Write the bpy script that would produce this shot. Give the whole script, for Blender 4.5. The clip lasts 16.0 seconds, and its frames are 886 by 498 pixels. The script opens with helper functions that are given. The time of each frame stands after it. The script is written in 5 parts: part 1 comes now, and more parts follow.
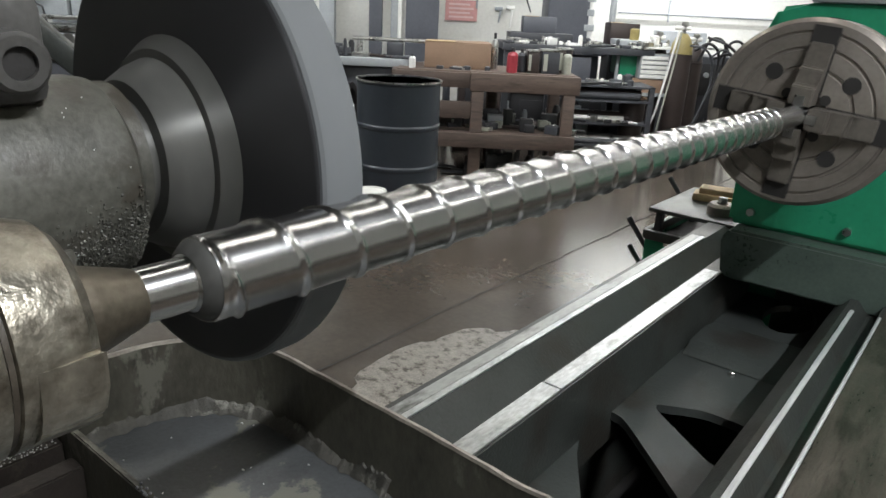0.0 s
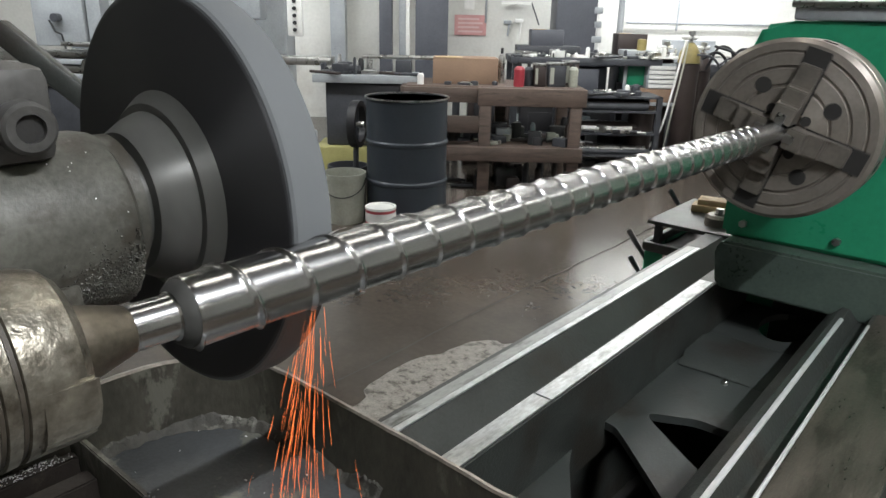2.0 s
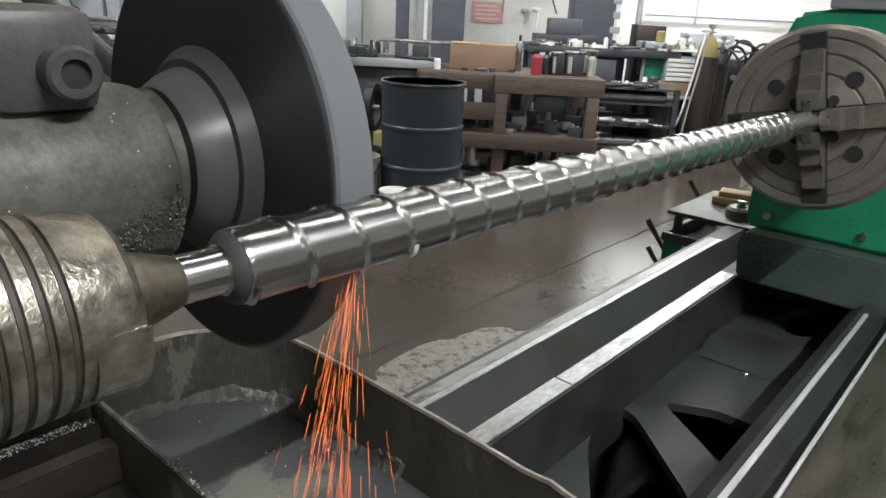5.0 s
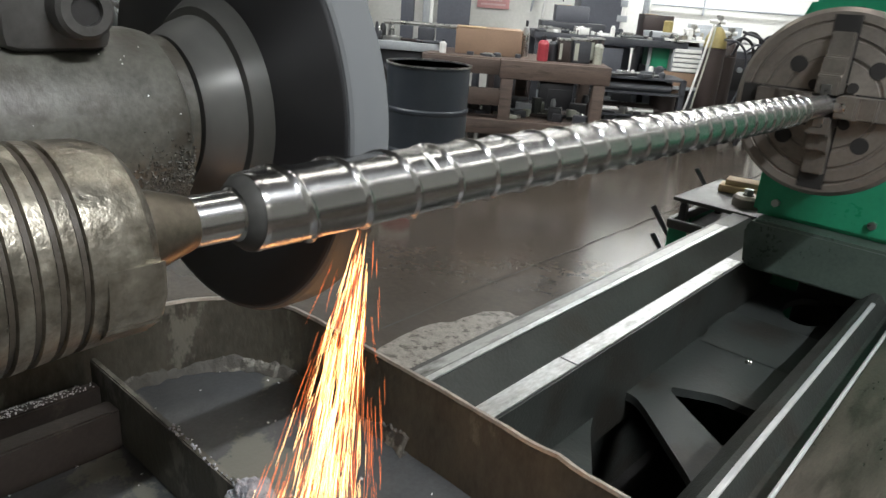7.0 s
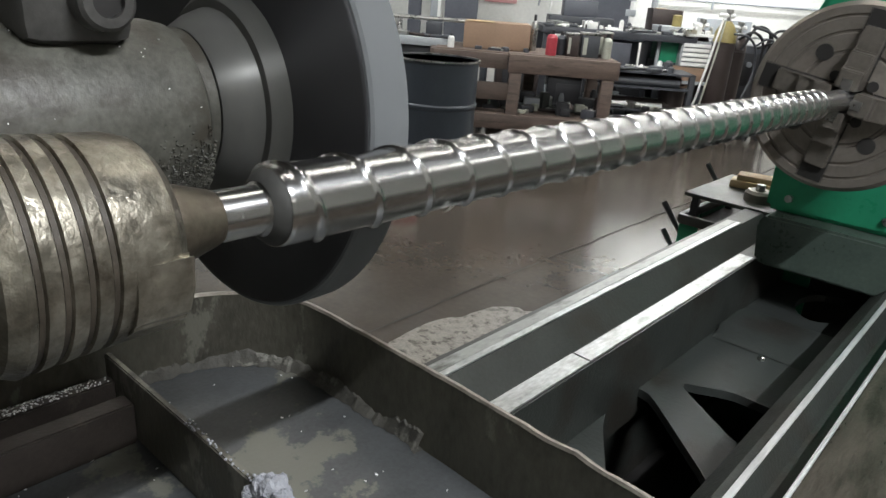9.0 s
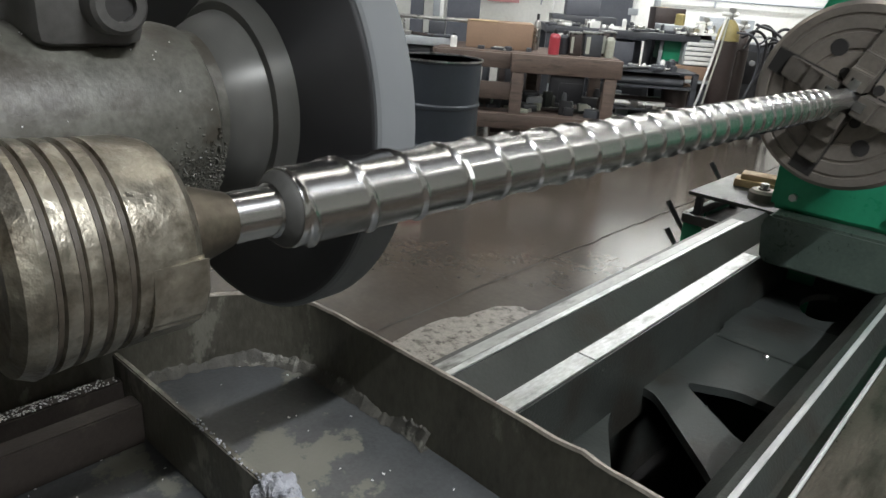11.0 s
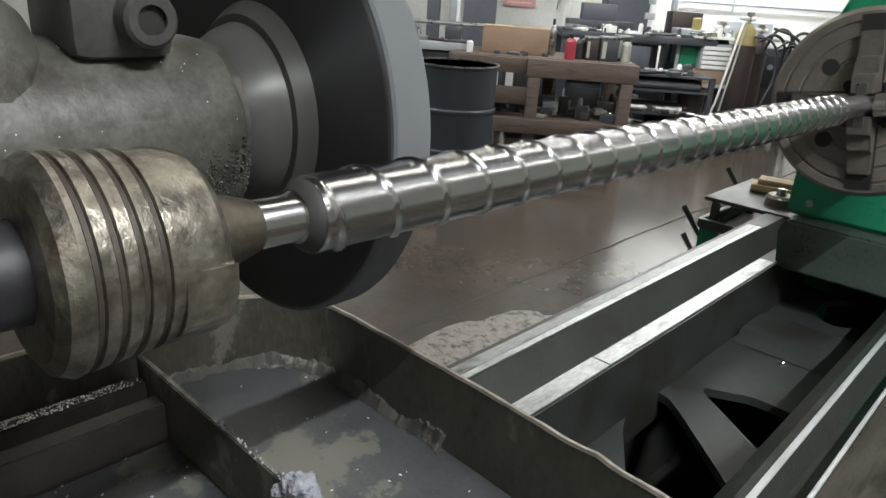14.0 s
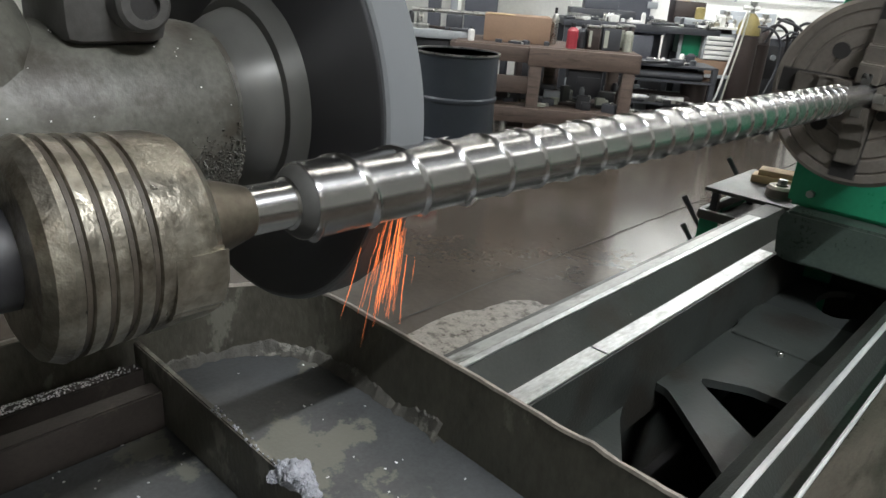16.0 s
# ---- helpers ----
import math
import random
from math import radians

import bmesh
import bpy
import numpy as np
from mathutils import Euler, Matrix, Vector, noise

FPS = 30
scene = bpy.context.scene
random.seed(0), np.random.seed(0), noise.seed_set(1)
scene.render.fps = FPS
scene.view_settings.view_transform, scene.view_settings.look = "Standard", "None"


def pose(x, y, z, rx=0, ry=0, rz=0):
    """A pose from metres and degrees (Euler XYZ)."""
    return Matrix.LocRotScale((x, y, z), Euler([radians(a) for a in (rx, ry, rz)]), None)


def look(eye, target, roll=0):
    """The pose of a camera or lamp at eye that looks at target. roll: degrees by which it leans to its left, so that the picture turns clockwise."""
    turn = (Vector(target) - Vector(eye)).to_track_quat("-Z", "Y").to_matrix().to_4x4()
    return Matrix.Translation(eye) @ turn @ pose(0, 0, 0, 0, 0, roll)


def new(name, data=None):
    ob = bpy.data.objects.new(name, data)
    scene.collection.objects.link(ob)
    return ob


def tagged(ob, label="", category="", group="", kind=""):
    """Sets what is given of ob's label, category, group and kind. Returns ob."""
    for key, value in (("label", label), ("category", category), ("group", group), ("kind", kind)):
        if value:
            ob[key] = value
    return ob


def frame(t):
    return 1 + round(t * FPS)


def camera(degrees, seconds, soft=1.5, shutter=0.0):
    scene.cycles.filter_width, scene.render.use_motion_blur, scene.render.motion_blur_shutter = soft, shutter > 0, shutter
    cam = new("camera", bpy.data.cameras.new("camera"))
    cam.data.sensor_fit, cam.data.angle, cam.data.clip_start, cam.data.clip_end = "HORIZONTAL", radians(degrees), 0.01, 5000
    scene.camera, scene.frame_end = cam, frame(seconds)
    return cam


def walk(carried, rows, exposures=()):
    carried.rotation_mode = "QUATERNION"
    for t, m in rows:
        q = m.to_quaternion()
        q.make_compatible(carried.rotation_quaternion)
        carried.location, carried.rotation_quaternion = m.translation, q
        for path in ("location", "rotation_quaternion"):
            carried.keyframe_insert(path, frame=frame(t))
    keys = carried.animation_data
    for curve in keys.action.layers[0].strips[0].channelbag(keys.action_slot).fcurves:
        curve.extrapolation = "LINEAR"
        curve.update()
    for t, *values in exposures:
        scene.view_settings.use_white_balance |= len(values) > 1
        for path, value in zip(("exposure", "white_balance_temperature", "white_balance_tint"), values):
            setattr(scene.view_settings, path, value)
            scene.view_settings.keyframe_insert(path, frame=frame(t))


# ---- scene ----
cam = camera(64.9, 16.0, 1.5, 0.3)
PATH = [
    (0, (0.380, -0.193, 1.396), (-0.792, 1.285, 0.732), 2.9),
    (0.5, (0.421, -0.202, 1.428), (-0.783, 1.258, 0.780), 2.1),
    (1, (0.467, -0.217, 1.444), (-0.766, 1.229, 0.822), 1.0),
    (1.5, (0.463, -0.212, 1.443), (-0.766, 1.233, 0.81), 0.6),
    (2, (0.46, -0.209, 1.438), (-0.758, 1.244, 0.802), 1.3),
    (2.5, (0.454, -0.212, 1.436), (-0.767, 1.239, 0.801), 1.6),
    (3, (0.45, -0.214, 1.432), (-0.769, 1.234, 0.788), 1.9),
    (3.5, (0.439, -0.212, 1.424), (-0.78, 1.236, 0.777), 2.3),
    (4, (0.434, -0.218, 1.42), (-0.794, 1.221, 0.77), 2.3),
    (6.5, (0.41, -0.226, 1.385), (-0.801, 1.208, 0.695), 4.3),
    (7, (0.407, -0.227, 1.377), (-0.806, 1.202, 0.68), 4.5),
    (7.5, (0.4, -0.228, 1.375), (-0.815, 1.197, 0.673), 4.7),
    (8, (0.4, -0.229, 1.376), (-0.819, 1.192, 0.673), 4.5),
    (8.5, (0.394, -0.233, 1.375), (-0.829, 1.182, 0.667), 4.2),
    (9, (0.392, -0.232, 1.374), (-0.829, 1.183, 0.662), 4.5),
    (11.5, (0.388, -0.24, 1.376), (-0.841, 1.168, 0.662), 4.2),
    (12, (0.385, -0.243, 1.374), (-0.851, 1.159, 0.662), 4.2),
    (12.5, (0.384, -0.25, 1.376), (-0.864, 1.142, 0.666), 4.1),
    (13, (0.387, -0.252, 1.38), (-0.874, 1.129, 0.672), 4.0),
    (13.5, (0.396, -0.249, 1.384), (-0.869, 1.13, 0.678), 3.8),
    (14, (0.399, -0.251, 1.383), (-0.862, 1.131, 0.677), 4.0),
    (14.5, (0.4, -0.24, 1.381), (-0.847, 1.152, 0.669), 4.1),
    (15, (0.409, -0.229, 1.383), (-0.826, 1.17, 0.663), 4.1),
    (15.5, (0.403, -0.24, 1.379), (-0.844, 1.142, 0.649), 4.4),
    (16, (0.402, -0.246, 1.381), (-0.852, 1.128, 0.647), 4.3),
]
walk(cam, [(t, look(eye, target, roll)) for t, eye, target, roll in PATH])

# ---- light ----
world = bpy.data.worlds.new("workshop_air")
world.use_nodes = True
scene.world = world
world.node_tree.nodes["Background"].inputs[0].default_value = (0.8, 0.9, 1.0, 1)
world.node_tree.nodes["Background"].inputs[1].default_value = 0.006
scene.view_settings.exposure = -0.15


BG = pose(0.45, -0.21, 0, 0, 0, 40.1)   # the far side of the shop stands square to this


def tube_lamp(m, power, length, width=0.16):
    data = bpy.data.lights.new("tube_light", "AREA")
    data.shape, data.size, data.size_y, data.energy, data.color = "RECTANGLE", width, length, power, (0.935, 0.965, 1.0)
    ob = new("tube_light", data)
    ob.matrix_world = m @ pose(0, 0, -0.09)


# all out of view: over the lathe the tubes hang level, at the far side they are tipped towards the benches
# the last two level tubes are weak added fill behind the camera
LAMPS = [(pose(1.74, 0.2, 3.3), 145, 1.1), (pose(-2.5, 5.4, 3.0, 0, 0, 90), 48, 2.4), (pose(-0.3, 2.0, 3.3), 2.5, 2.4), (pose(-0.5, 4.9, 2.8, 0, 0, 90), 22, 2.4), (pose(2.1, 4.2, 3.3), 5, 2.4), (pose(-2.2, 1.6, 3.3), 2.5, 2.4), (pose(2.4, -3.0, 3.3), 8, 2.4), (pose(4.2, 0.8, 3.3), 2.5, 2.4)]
# tipped tubes are added to brighten the far benches and wall alone
for u, v, z, power in ((-3.4, 4.4, 3.4, 120), (-0.4, 4.6, 3.4, 50), (2.4, 4.6, 3.4, 28), (-3.0, 7.6, 3.2, 85), (0.3, 7.8, 3.2, 20), (3.5, 7.8, 3.0, 60)):
    LAMPS.append((BG @ pose(u, v, z, 0, 0, 0) @ pose(0, 0, 0, 42) @ pose(0, 0, 0, 0, 0, 90), power, 2.4))
# one tube stands close to the far wall and floods it
LAMPS.append((BG @ pose(2.9, 9.3, 3.3, 48) @ pose(0, 0, 0, 0, 0, 90), 190, 2.2))
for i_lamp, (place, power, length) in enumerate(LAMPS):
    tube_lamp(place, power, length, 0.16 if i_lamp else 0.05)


# ---- materials ----
def mat(name, color, rough=0.5, metal=0.0, vary=0.25, scale=6.0, grain=60.0, bump=0.15, stain=None, stain_at=0.55,
        stretch=(1, 1, 1), rough_vary=0.12, brushed=0.0, emit=0.0, stain_soft=0.12, dist=0.004, piece=0.0):
    """A worn surface: broad blotches, fine grain, stains of a second colour and a little relief."""
    m = bpy.data.materials.new(name)
    m.use_nodes = True
    nt = m.node_tree
    n, ln = nt.nodes, nt.links
    b = n["Principled BSDF"]
    tc = n.new("ShaderNodeTexCoord")
    mp = n.new("ShaderNodeMapping")
    mp.inputs["Scale"].default_value = stretch
    ln.new(tc.outputs["Object"], mp.inputs["Vector"])

    def noise_node(s, detail=4.0, rough_=0.6):
        t = n.new("ShaderNodeTexNoise")
        t.inputs["Scale"].default_value, t.inputs["Detail"].default_value, t.inputs["Roughness"].default_value = s, detail, rough_
        ln.new(mp.outputs["Vector"], t.inputs["Vector"])
        return t
    broad, fine = noise_node(scale), noise_node(grain, 3.0)
    mixf = n.new("ShaderNodeMix")
    mixf.data_type = "FLOAT"
    mixf.inputs[0].default_value = 0.4
    ln.new(broad.outputs["Fac"], mixf.inputs[2])
    ln.new(fine.outputs["Fac"], mixf.inputs[3])
    ramp = n.new("ShaderNodeMapRange")
    ramp.inputs[1].default_value, ramp.inputs[2].default_value = 0.3, 0.7
    ramp.inputs[3].default_value, ramp.inputs[4].default_value = 1 - vary, 1 + vary
    ln.new(mixf.outputs[0], ramp.inputs[0])
    factor = ramp.outputs[0]
    if piece:
        info = n.new("ShaderNodeObjectInfo")
        pr = n.new("ShaderNodeMapRange")
        pr.inputs[3].default_value, pr.inputs[4].default_value = 1 - piece, 1 + piece
        ln.new(info.outputs["Random"], pr.inputs[0])
        mu = n.new("ShaderNodeMath")
        mu.operation = "MULTIPLY"
        ln.new(factor, mu.inputs[0])
        ln.new(pr.outputs[0], mu.inputs[1])
        factor = mu.outputs[0]
    tint = n.new("ShaderNodeMix")
    tint.data_type, tint.blend_type = "RGBA", "MULTIPLY"
    tint.inputs[0].default_value = 1.0
    tint.inputs[6].default_value = (*color, 1)
    ln.new(factor, tint.inputs[7])
    out = tint.outputs[2]
    if stain:
        st = noise_node(scale * 0.7 + 0.7, 7.0, 0.65)
        sr = n.new("ShaderNodeMapRange")
        sr.inputs[1].default_value, sr.inputs[2].default_value = stain_at, stain_at + stain_soft
        ln.new(st.outputs["Fac"], sr.inputs[0])
        sm = n.new("ShaderNodeMix")
        sm.data_type = "RGBA"
        sm.inputs[7].default_value = (*stain, 1)
        ln.new(sr.outputs[0], sm.inputs[0])
        ln.new(out, sm.inputs[6])
        out = sm.outputs[2]
    ln.new(out, b.inputs["Base Color"])
    rr = n.new("ShaderNodeMapRange")
    rr.inputs[1].default_value, rr.inputs[2].default_value = 0.3, 0.7
    rr.inputs[3].default_value, rr.inputs[4].default_value = max(rough - rough_vary, 0.03), min(rough + rough_vary, 1)
    ln.new(mixf.outputs[0], rr.inputs[0])
    ln.new(rr.outputs[0], b.inputs["Roughness"])
    b.inputs["Metallic"].default_value = metal
    if brushed:
        tg = n.new("ShaderNodeTangent")
        tg.direction_type, tg.axis = "RADIAL", "Y"
        b.inputs["Anisotropic"].default_value, b.inputs["Anisotropic Rotation"].default_value = brushed, 0.25
        ln.new(tg.outputs[0], b.inputs["Tangent"])
    if bump:
        bp = n.new("ShaderNodeBump")
        bp.inputs["Strength"].default_value, bp.inputs["Distance"].default_value = bump, dist
        ln.new(fine.outputs["Fac"], bp.inputs["Height"])
        ln.new(bp.outputs["Normal"], b.inputs["Normal"])
    if emit:
        b.inputs["Emission Color"].default_value = (*color, 1)
        b.inputs["Emission Strength"].default_value = emit
    return m


M_SCREW = mat("ground_steel", (0.56, 0.56, 0.56), 0.26, 1.0, 0.05, 5, 90, 0.02, rough_vary=0.02, dist=0.0003, brushed=0.65)
M_DULL = mat("shaded_unground_steel", (0.07, 0.07, 0.066), 0.65, 0.5, 0.25, 12, 120, 0.2, dist=0.001)
M_BARREL = mat("oily_bronze_steel", (0.32, 0.297, 0.245), 0.36, 0.9, 0.5, 34, 120, 0.35, stain=(0.085, 0.066, 0.046), stain_at=0.50, stain_soft=0.2, dist=0.003)
M_CONE = mat("worn_centre_steel", (0.15, 0.13, 0.10), 0.38, 0.8, 0.35, 40, 200, 0.2, dist=0.001)
M_HOUSING = mat("oily_grey_paint", (0.076, 0.075, 0.063), 0.44, 0.05, 0.6, 13, 170, 0.25, stain=(0.046, 0.041, 0.032), stain_at=0.53, stain_soft=0.07, dist=0.002)
M_CLAMP = mat("grey_clamp_paint", (0.072, 0.070, 0.066), 0.45, 0.1, 0.35, 14, 140, 0.2, dist=0.002)
M_WHEEL = mat("abrasive_wheel_side", (0.046, 0.046, 0.049), 0.55, 0.2, 0.12, 4, 300, 0.15, dist=0.001, brushed=0.85)
M_RIM = mat("abrasive_wheel_rim", (0.128, 0.136, 0.140), 0.8, 0.0, 0.08, 4, 300, 0.3, dist=0.001)
M_FLANGE = mat("turned_flange_steel", (0.105, 0.105, 0.098), 0.46, 0.3, 0.2, 6, 100, 0.06, dist=0.001, brushed=0.8)
M_WAY = mat("polished_way_steel", (0.57, 0.59, 0.59), 0.43, 1.0, 0.5, 22, 150, 0.35, stain=(0.20, 0.20, 0.19), stain_at=0.53, stain_soft=0.18, stretch=(1, 0.3, 1), dist=0.0015)
M_DULLWAY = mat("dull_oily_way_steel", (0.36, 0.37, 0.36), 0.46, 0.8, 0.35, 14, 120, 0.3, stain=(0.12, 0.12, 0.11), stain_at=0.52, stretch=(1, 0.35, 1), dist=0.002)
# oily iron, its base colour taken down for the barrel's shade
M_LEDGE = mat("shaded_oily_ledge_iron", (0.034, 0.028, 0.024), 0.5, 0.2, 0.4, 12, 120, 0.4, stain=(0.09, 0.078, 0.06), stain_at=0.6, dist=0.002)
M_LIP = mat("bare_worn_lip", (0.33, 0.30, 0.26), 0.45, 0.5, 0.35, 30, 160, 0.4, dist=0.002)
M_CREST = mat("worn_crest_steel", (0.72, 0.73, 0.73), 0.5, 0.55, 0.18, 30, 140, 0.2, stain=(0.3, 0.3, 0.28), stain_at=0.66, stretch=(1, 0.3, 1), dist=0.001)
M_PATCH = mat("scuffed_concrete_glare", (0.26, 0.24, 0.21), 0.34, 0.0, 0.5, 26, 120, 0.5, stain=(0.06, 0.05, 0.04), stain_at=0.52, stain_soft=0.1, dist=0.004)
M_BED = mat("oily_cast_iron", (0.040, 0.044, 0.040), 0.40, 0.15, 0.35, 6, 130, 0.3, stain=(0.034, 0.032, 0.027), stain_at=0.5, dist=0.003)
M_WEB = mat("painted_bed_web", (0.044, 0.050, 0.047), 0.48, 0.1, 0.3, 5, 90, 0.25, stain=(0.032, 0.03, 0.026), stain_at=0.52, dist=0.003)
M_BROWN = mat("oily_brown_iron", (0.068, 0.058, 0.047), 0.36, 0.2, 0.5, 14, 110, 0.5, stain=(0.03, 0.026, 0.02), stain_at=0.50, stretch=(2, 0.4, 1), dist=0.003)
M_TRAY = mat("grimy_tray_steel", (0.088, 0.083, 0.066), 0.46, 0.2, 0.5, 12, 90, 0.4, stain=(0.175, 0.17, 0.14), stain_at=0.57, stain_soft=0.04, stretch=(1, 1, 0.5), dist=0.003)
M_SLUDGE = mat("grinding_sludge", (0.072, 0.076, 0.078), 0.40, 0.0, 0.4, 8, 140, 0.3, stain=(0.15, 0.15, 0.125), stain_at=0.545, stain_soft=0.03, dist=0.002)
M_CRUST = mat("dried_sludge_crust", (0.075, 0.072, 0.062), 0.7, 0.0, 0.4, 30, 160, 0.6, stain=(0.19, 0.185, 0.16), stain_at=0.55, stain_soft=0.06, dist=0.003)
M_DUST = mat("grey_grinding_dust", (0.32, 0.33, 0.36), 0.95, 0.0, 0.2, 60, 260, 0.6, dist=0.004)
M_CHUCK = mat("dull_chuck_iron", (0.27, 0.243, 0.215), 0.42, 0.6, 0.25, 7, 110, 0.2, stain=(0.2, 0.18, 0.15), stain_at=0.55, dist=0.002, brushed=0.6)
M_JAW = mat("worn_jaw_steel", (0.22, 0.20, 0.175), 0.42, 0.7, 0.25, 20, 120, 0.2, dist=0.002)
# near-black carries the shade of slots, holes and pits in its colour
M_DARK = mat("dark_oily_shaded_recess", (0.018, 0.017, 0.016), 0.6, 0.0, 0.3, 12, 80, 0.2)
M_GROOVE = mat("brown_groove_fill", (0.05, 0.041, 0.03), 0.6, 0.2, 0.3, 30, 90, 0.3)
M_CHIP = mat("bright_metal_chip", (0.85, 0.85, 0.85), 0.45, 0.3, 0.1, 30, 90, 0.0)
M_GREEN = mat("machine_green_paint", (0.018, 0.225, 0.115), 0.36, 0.0, 0.18, 4, 60, 0.12, stain=(0.018, 0.12, 0.07), stain_at=0.6, dist=0.002)
M_GREYGREEN = mat("oily_green_grey_iron", (0.08, 0.108, 0.092), 0.36, 0.2, 0.3, 6, 100, 0.3, stain=(0.035, 0.055, 0.045), stain_at=0.55, dist=0.003)
M_STEEL = mat("bare_steel", (0.5, 0.5, 0.48), 0.3, 1.0, 0.2, 9, 100, 0.15, dist=0.001)
M_FLOOR = mat("oily_concrete", (0.074, 0.061, 0.049), 0.19, 0.0, 0.3, 1.3, 34, 0.008, stain=(0.046, 0.038, 0.03), stain_at=0.48, stain_soft=0.2, rough_vary=0.05, dist=0.003)
M_WALL = mat("grey_plaster_wall", (0.60, 0.60, 0.56), 0.8, 0.0, 0.14, 0.9, 25, 0.15, stain=(0.40, 0.37, 0.32), stain_at=0.56, stain_soft=0.3)
M_CEIL = mat("grey_ceiling", (0.14, 0.14, 0.135), 0.85, 0.0, 0.1, 1.0, 20, 0.1)
M_COLUMN = mat("dark_column_paint", (0.085, 0.09, 0.105), 0.5, 0.1, 0.2, 3, 40, 0.15)
M_GREYM = mat("machine_grey_paint", (0.30, 0.32, 0.33), 0.45, 0.0, 0.2, 4, 60, 0.15, stain=(0.15, 0.15, 0.14), stain_at=0.6)
M_DGREY = mat("dark_grey_paint", (0.05, 0.053, 0.06), 0.45, 0.1, 0.3, 5, 60, 0.15)
M_DRUM = mat("dark_blue_drum_paint", (0.040, 0.049, 0.060), 0.42, 0.15, 0.18, 3, 70, 0.12, stain=(0.035, 0.04, 0.045), stain_at=0.6, dist=0.002)
M_WOOD = mat("oil_stained_timber", (0.095, 0.067, 0.053), 0.6, 0.0, 0.35, 5, 40, 0.4, stain=(0.05, 0.036, 0.028), stain_at=0.54, stretch=(1, 7, 7), piece=0.25)
M_WOODL = mat("pale_timber", (0.42, 0.30, 0.17), 0.6, 0.0, 0.25, 6, 50, 0.3, stretch=(1, 6, 6), piece=0.15)
M_CARD = mat("brown_cardboard", (0.25, 0.165, 0.11), 0.8, 0.0, 0.15, 5, 60, 0.1)
M_BLACK = mat("black_rubber", (0.02, 0.02, 0.022), 0.5, 0.0, 0.2, 9, 60, 0.1)
M_RED = mat("red_plastic", (0.36, 0.045, 0.06), 0.4, 0.0, 0.15, 9, 60, 0.05)
M_PINKSIGN = mat("faded_red_sign", (0.52, 0.27, 0.26), 0.6, 0.0, 0.2, 9, 60, 0.02)
M_PINKBAR = mat("faded_pale_print", (0.62, 0.45, 0.43), 0.6, 0.0, 0.1, 9, 60, 0.0)
M_WHITE = mat("white_paint", (0.72, 0.72, 0.69), 0.5, 0.0, 0.12, 7, 60, 0.05)
M_YELLOW = mat("dull_yellow_paint", (0.27, 0.22, 0.08), 0.5, 0.0, 0.25, 9, 60, 0.08)
M_CYL = mat("brown_cylinder_paint", (0.042, 0.031, 0.028), 0.45, 0.1, 0.25, 6, 60, 0.1)
M_CREAM = mat("cream_pail", (0.36, 0.37, 0.31), 0.5, 0.0, 0.2, 8, 60, 0.05)
M_YGREEN = mat("yellow_green_base_paint", (0.33, 0.31, 0.12), 0.5, 0.0, 0.2, 6, 60, 0.1)
M_CRACK = mat("dark_floor_joint", (0.03, 0.026, 0.022), 0.8)
M_TUBE = mat("lit_fluorescent_tube", (1.0, 0.97, 0.9), 0.4, emit=14.0, bump=0)


def glow(name, color, strength):
    m = bpy.data.materials.new(name)
    m.use_nodes = True
    n, ln = m.node_tree.nodes, m.node_tree.links
    n.clear()
    e, o = n.new("ShaderNodeEmission"), n.new("ShaderNodeOutputMaterial")
    e.inputs[0].default_value, e.inputs[1].default_value = (*color, 1), strength
    ln.new(e.outputs[0], o.inputs[0])
    return m


M_SPARK_HOT = glow("spark_white_hot", (1.0, 0.50, 0.19), 12.0)
M_SPARK = glow("spark_orange", (1.0, 0.22, 0.06), 2.4)


# ---- mesh helpers ----
def part(name, bm, material, parent=None, label="", smooth=True):
    bmesh.ops.recalc_face_normals(bm, faces=bm.faces)
    me = bpy.data.meshes.new(name)
    bm.to_mesh(me)
    bm.free()
    if smooth:
        for p in me.polygons:
            p.use_smooth = True
        me.set_sharp_from_angle(angle=radians(24))
    me.materials.append(material)
    ob = new(name, me)
    if parent:
        ob.parent = parent
    if label:
        ob["label"] = label
    return ob


def thing(name, m, label, category, group="", kind=""):
    ob = new(name)
    ob.empty_display_size = 0.1
    ob.matrix_world = m
    return tagged(ob, label, category, group, kind)


def box(bm, x0, x1, y0, y1, z0, z1, bevel=0.0, m=None):
    vs = [bm.verts.new((x, y, z)) for x in (x0, x1) for y in (y0, y1) for z in (z0, z1)]
    fs = [bm.faces.new([vs[i] for i in q]) for q in ((0, 1, 3, 2), (4, 6, 7, 5), (0, 4, 5, 1), (2, 3, 7, 6), (0, 2, 6, 4), (1, 5, 7, 3))]
    if bevel:
        r = bmesh.ops.bevel(bm, geom=list({e for f in fs for e in f.edges}), offset=bevel, segments=2, affect="EDGES", profile=0.5)
        vs = list({v for f in r["faces"] for v in f.verts} | {v for v in vs if v.is_valid})
    if m is not None:
        bmesh.ops.transform(bm, matrix=m, verts=[v for v in vs if v.is_valid])
    return bm


def B(*a, **k):
    return box(bmesh.new(), *a, **k)


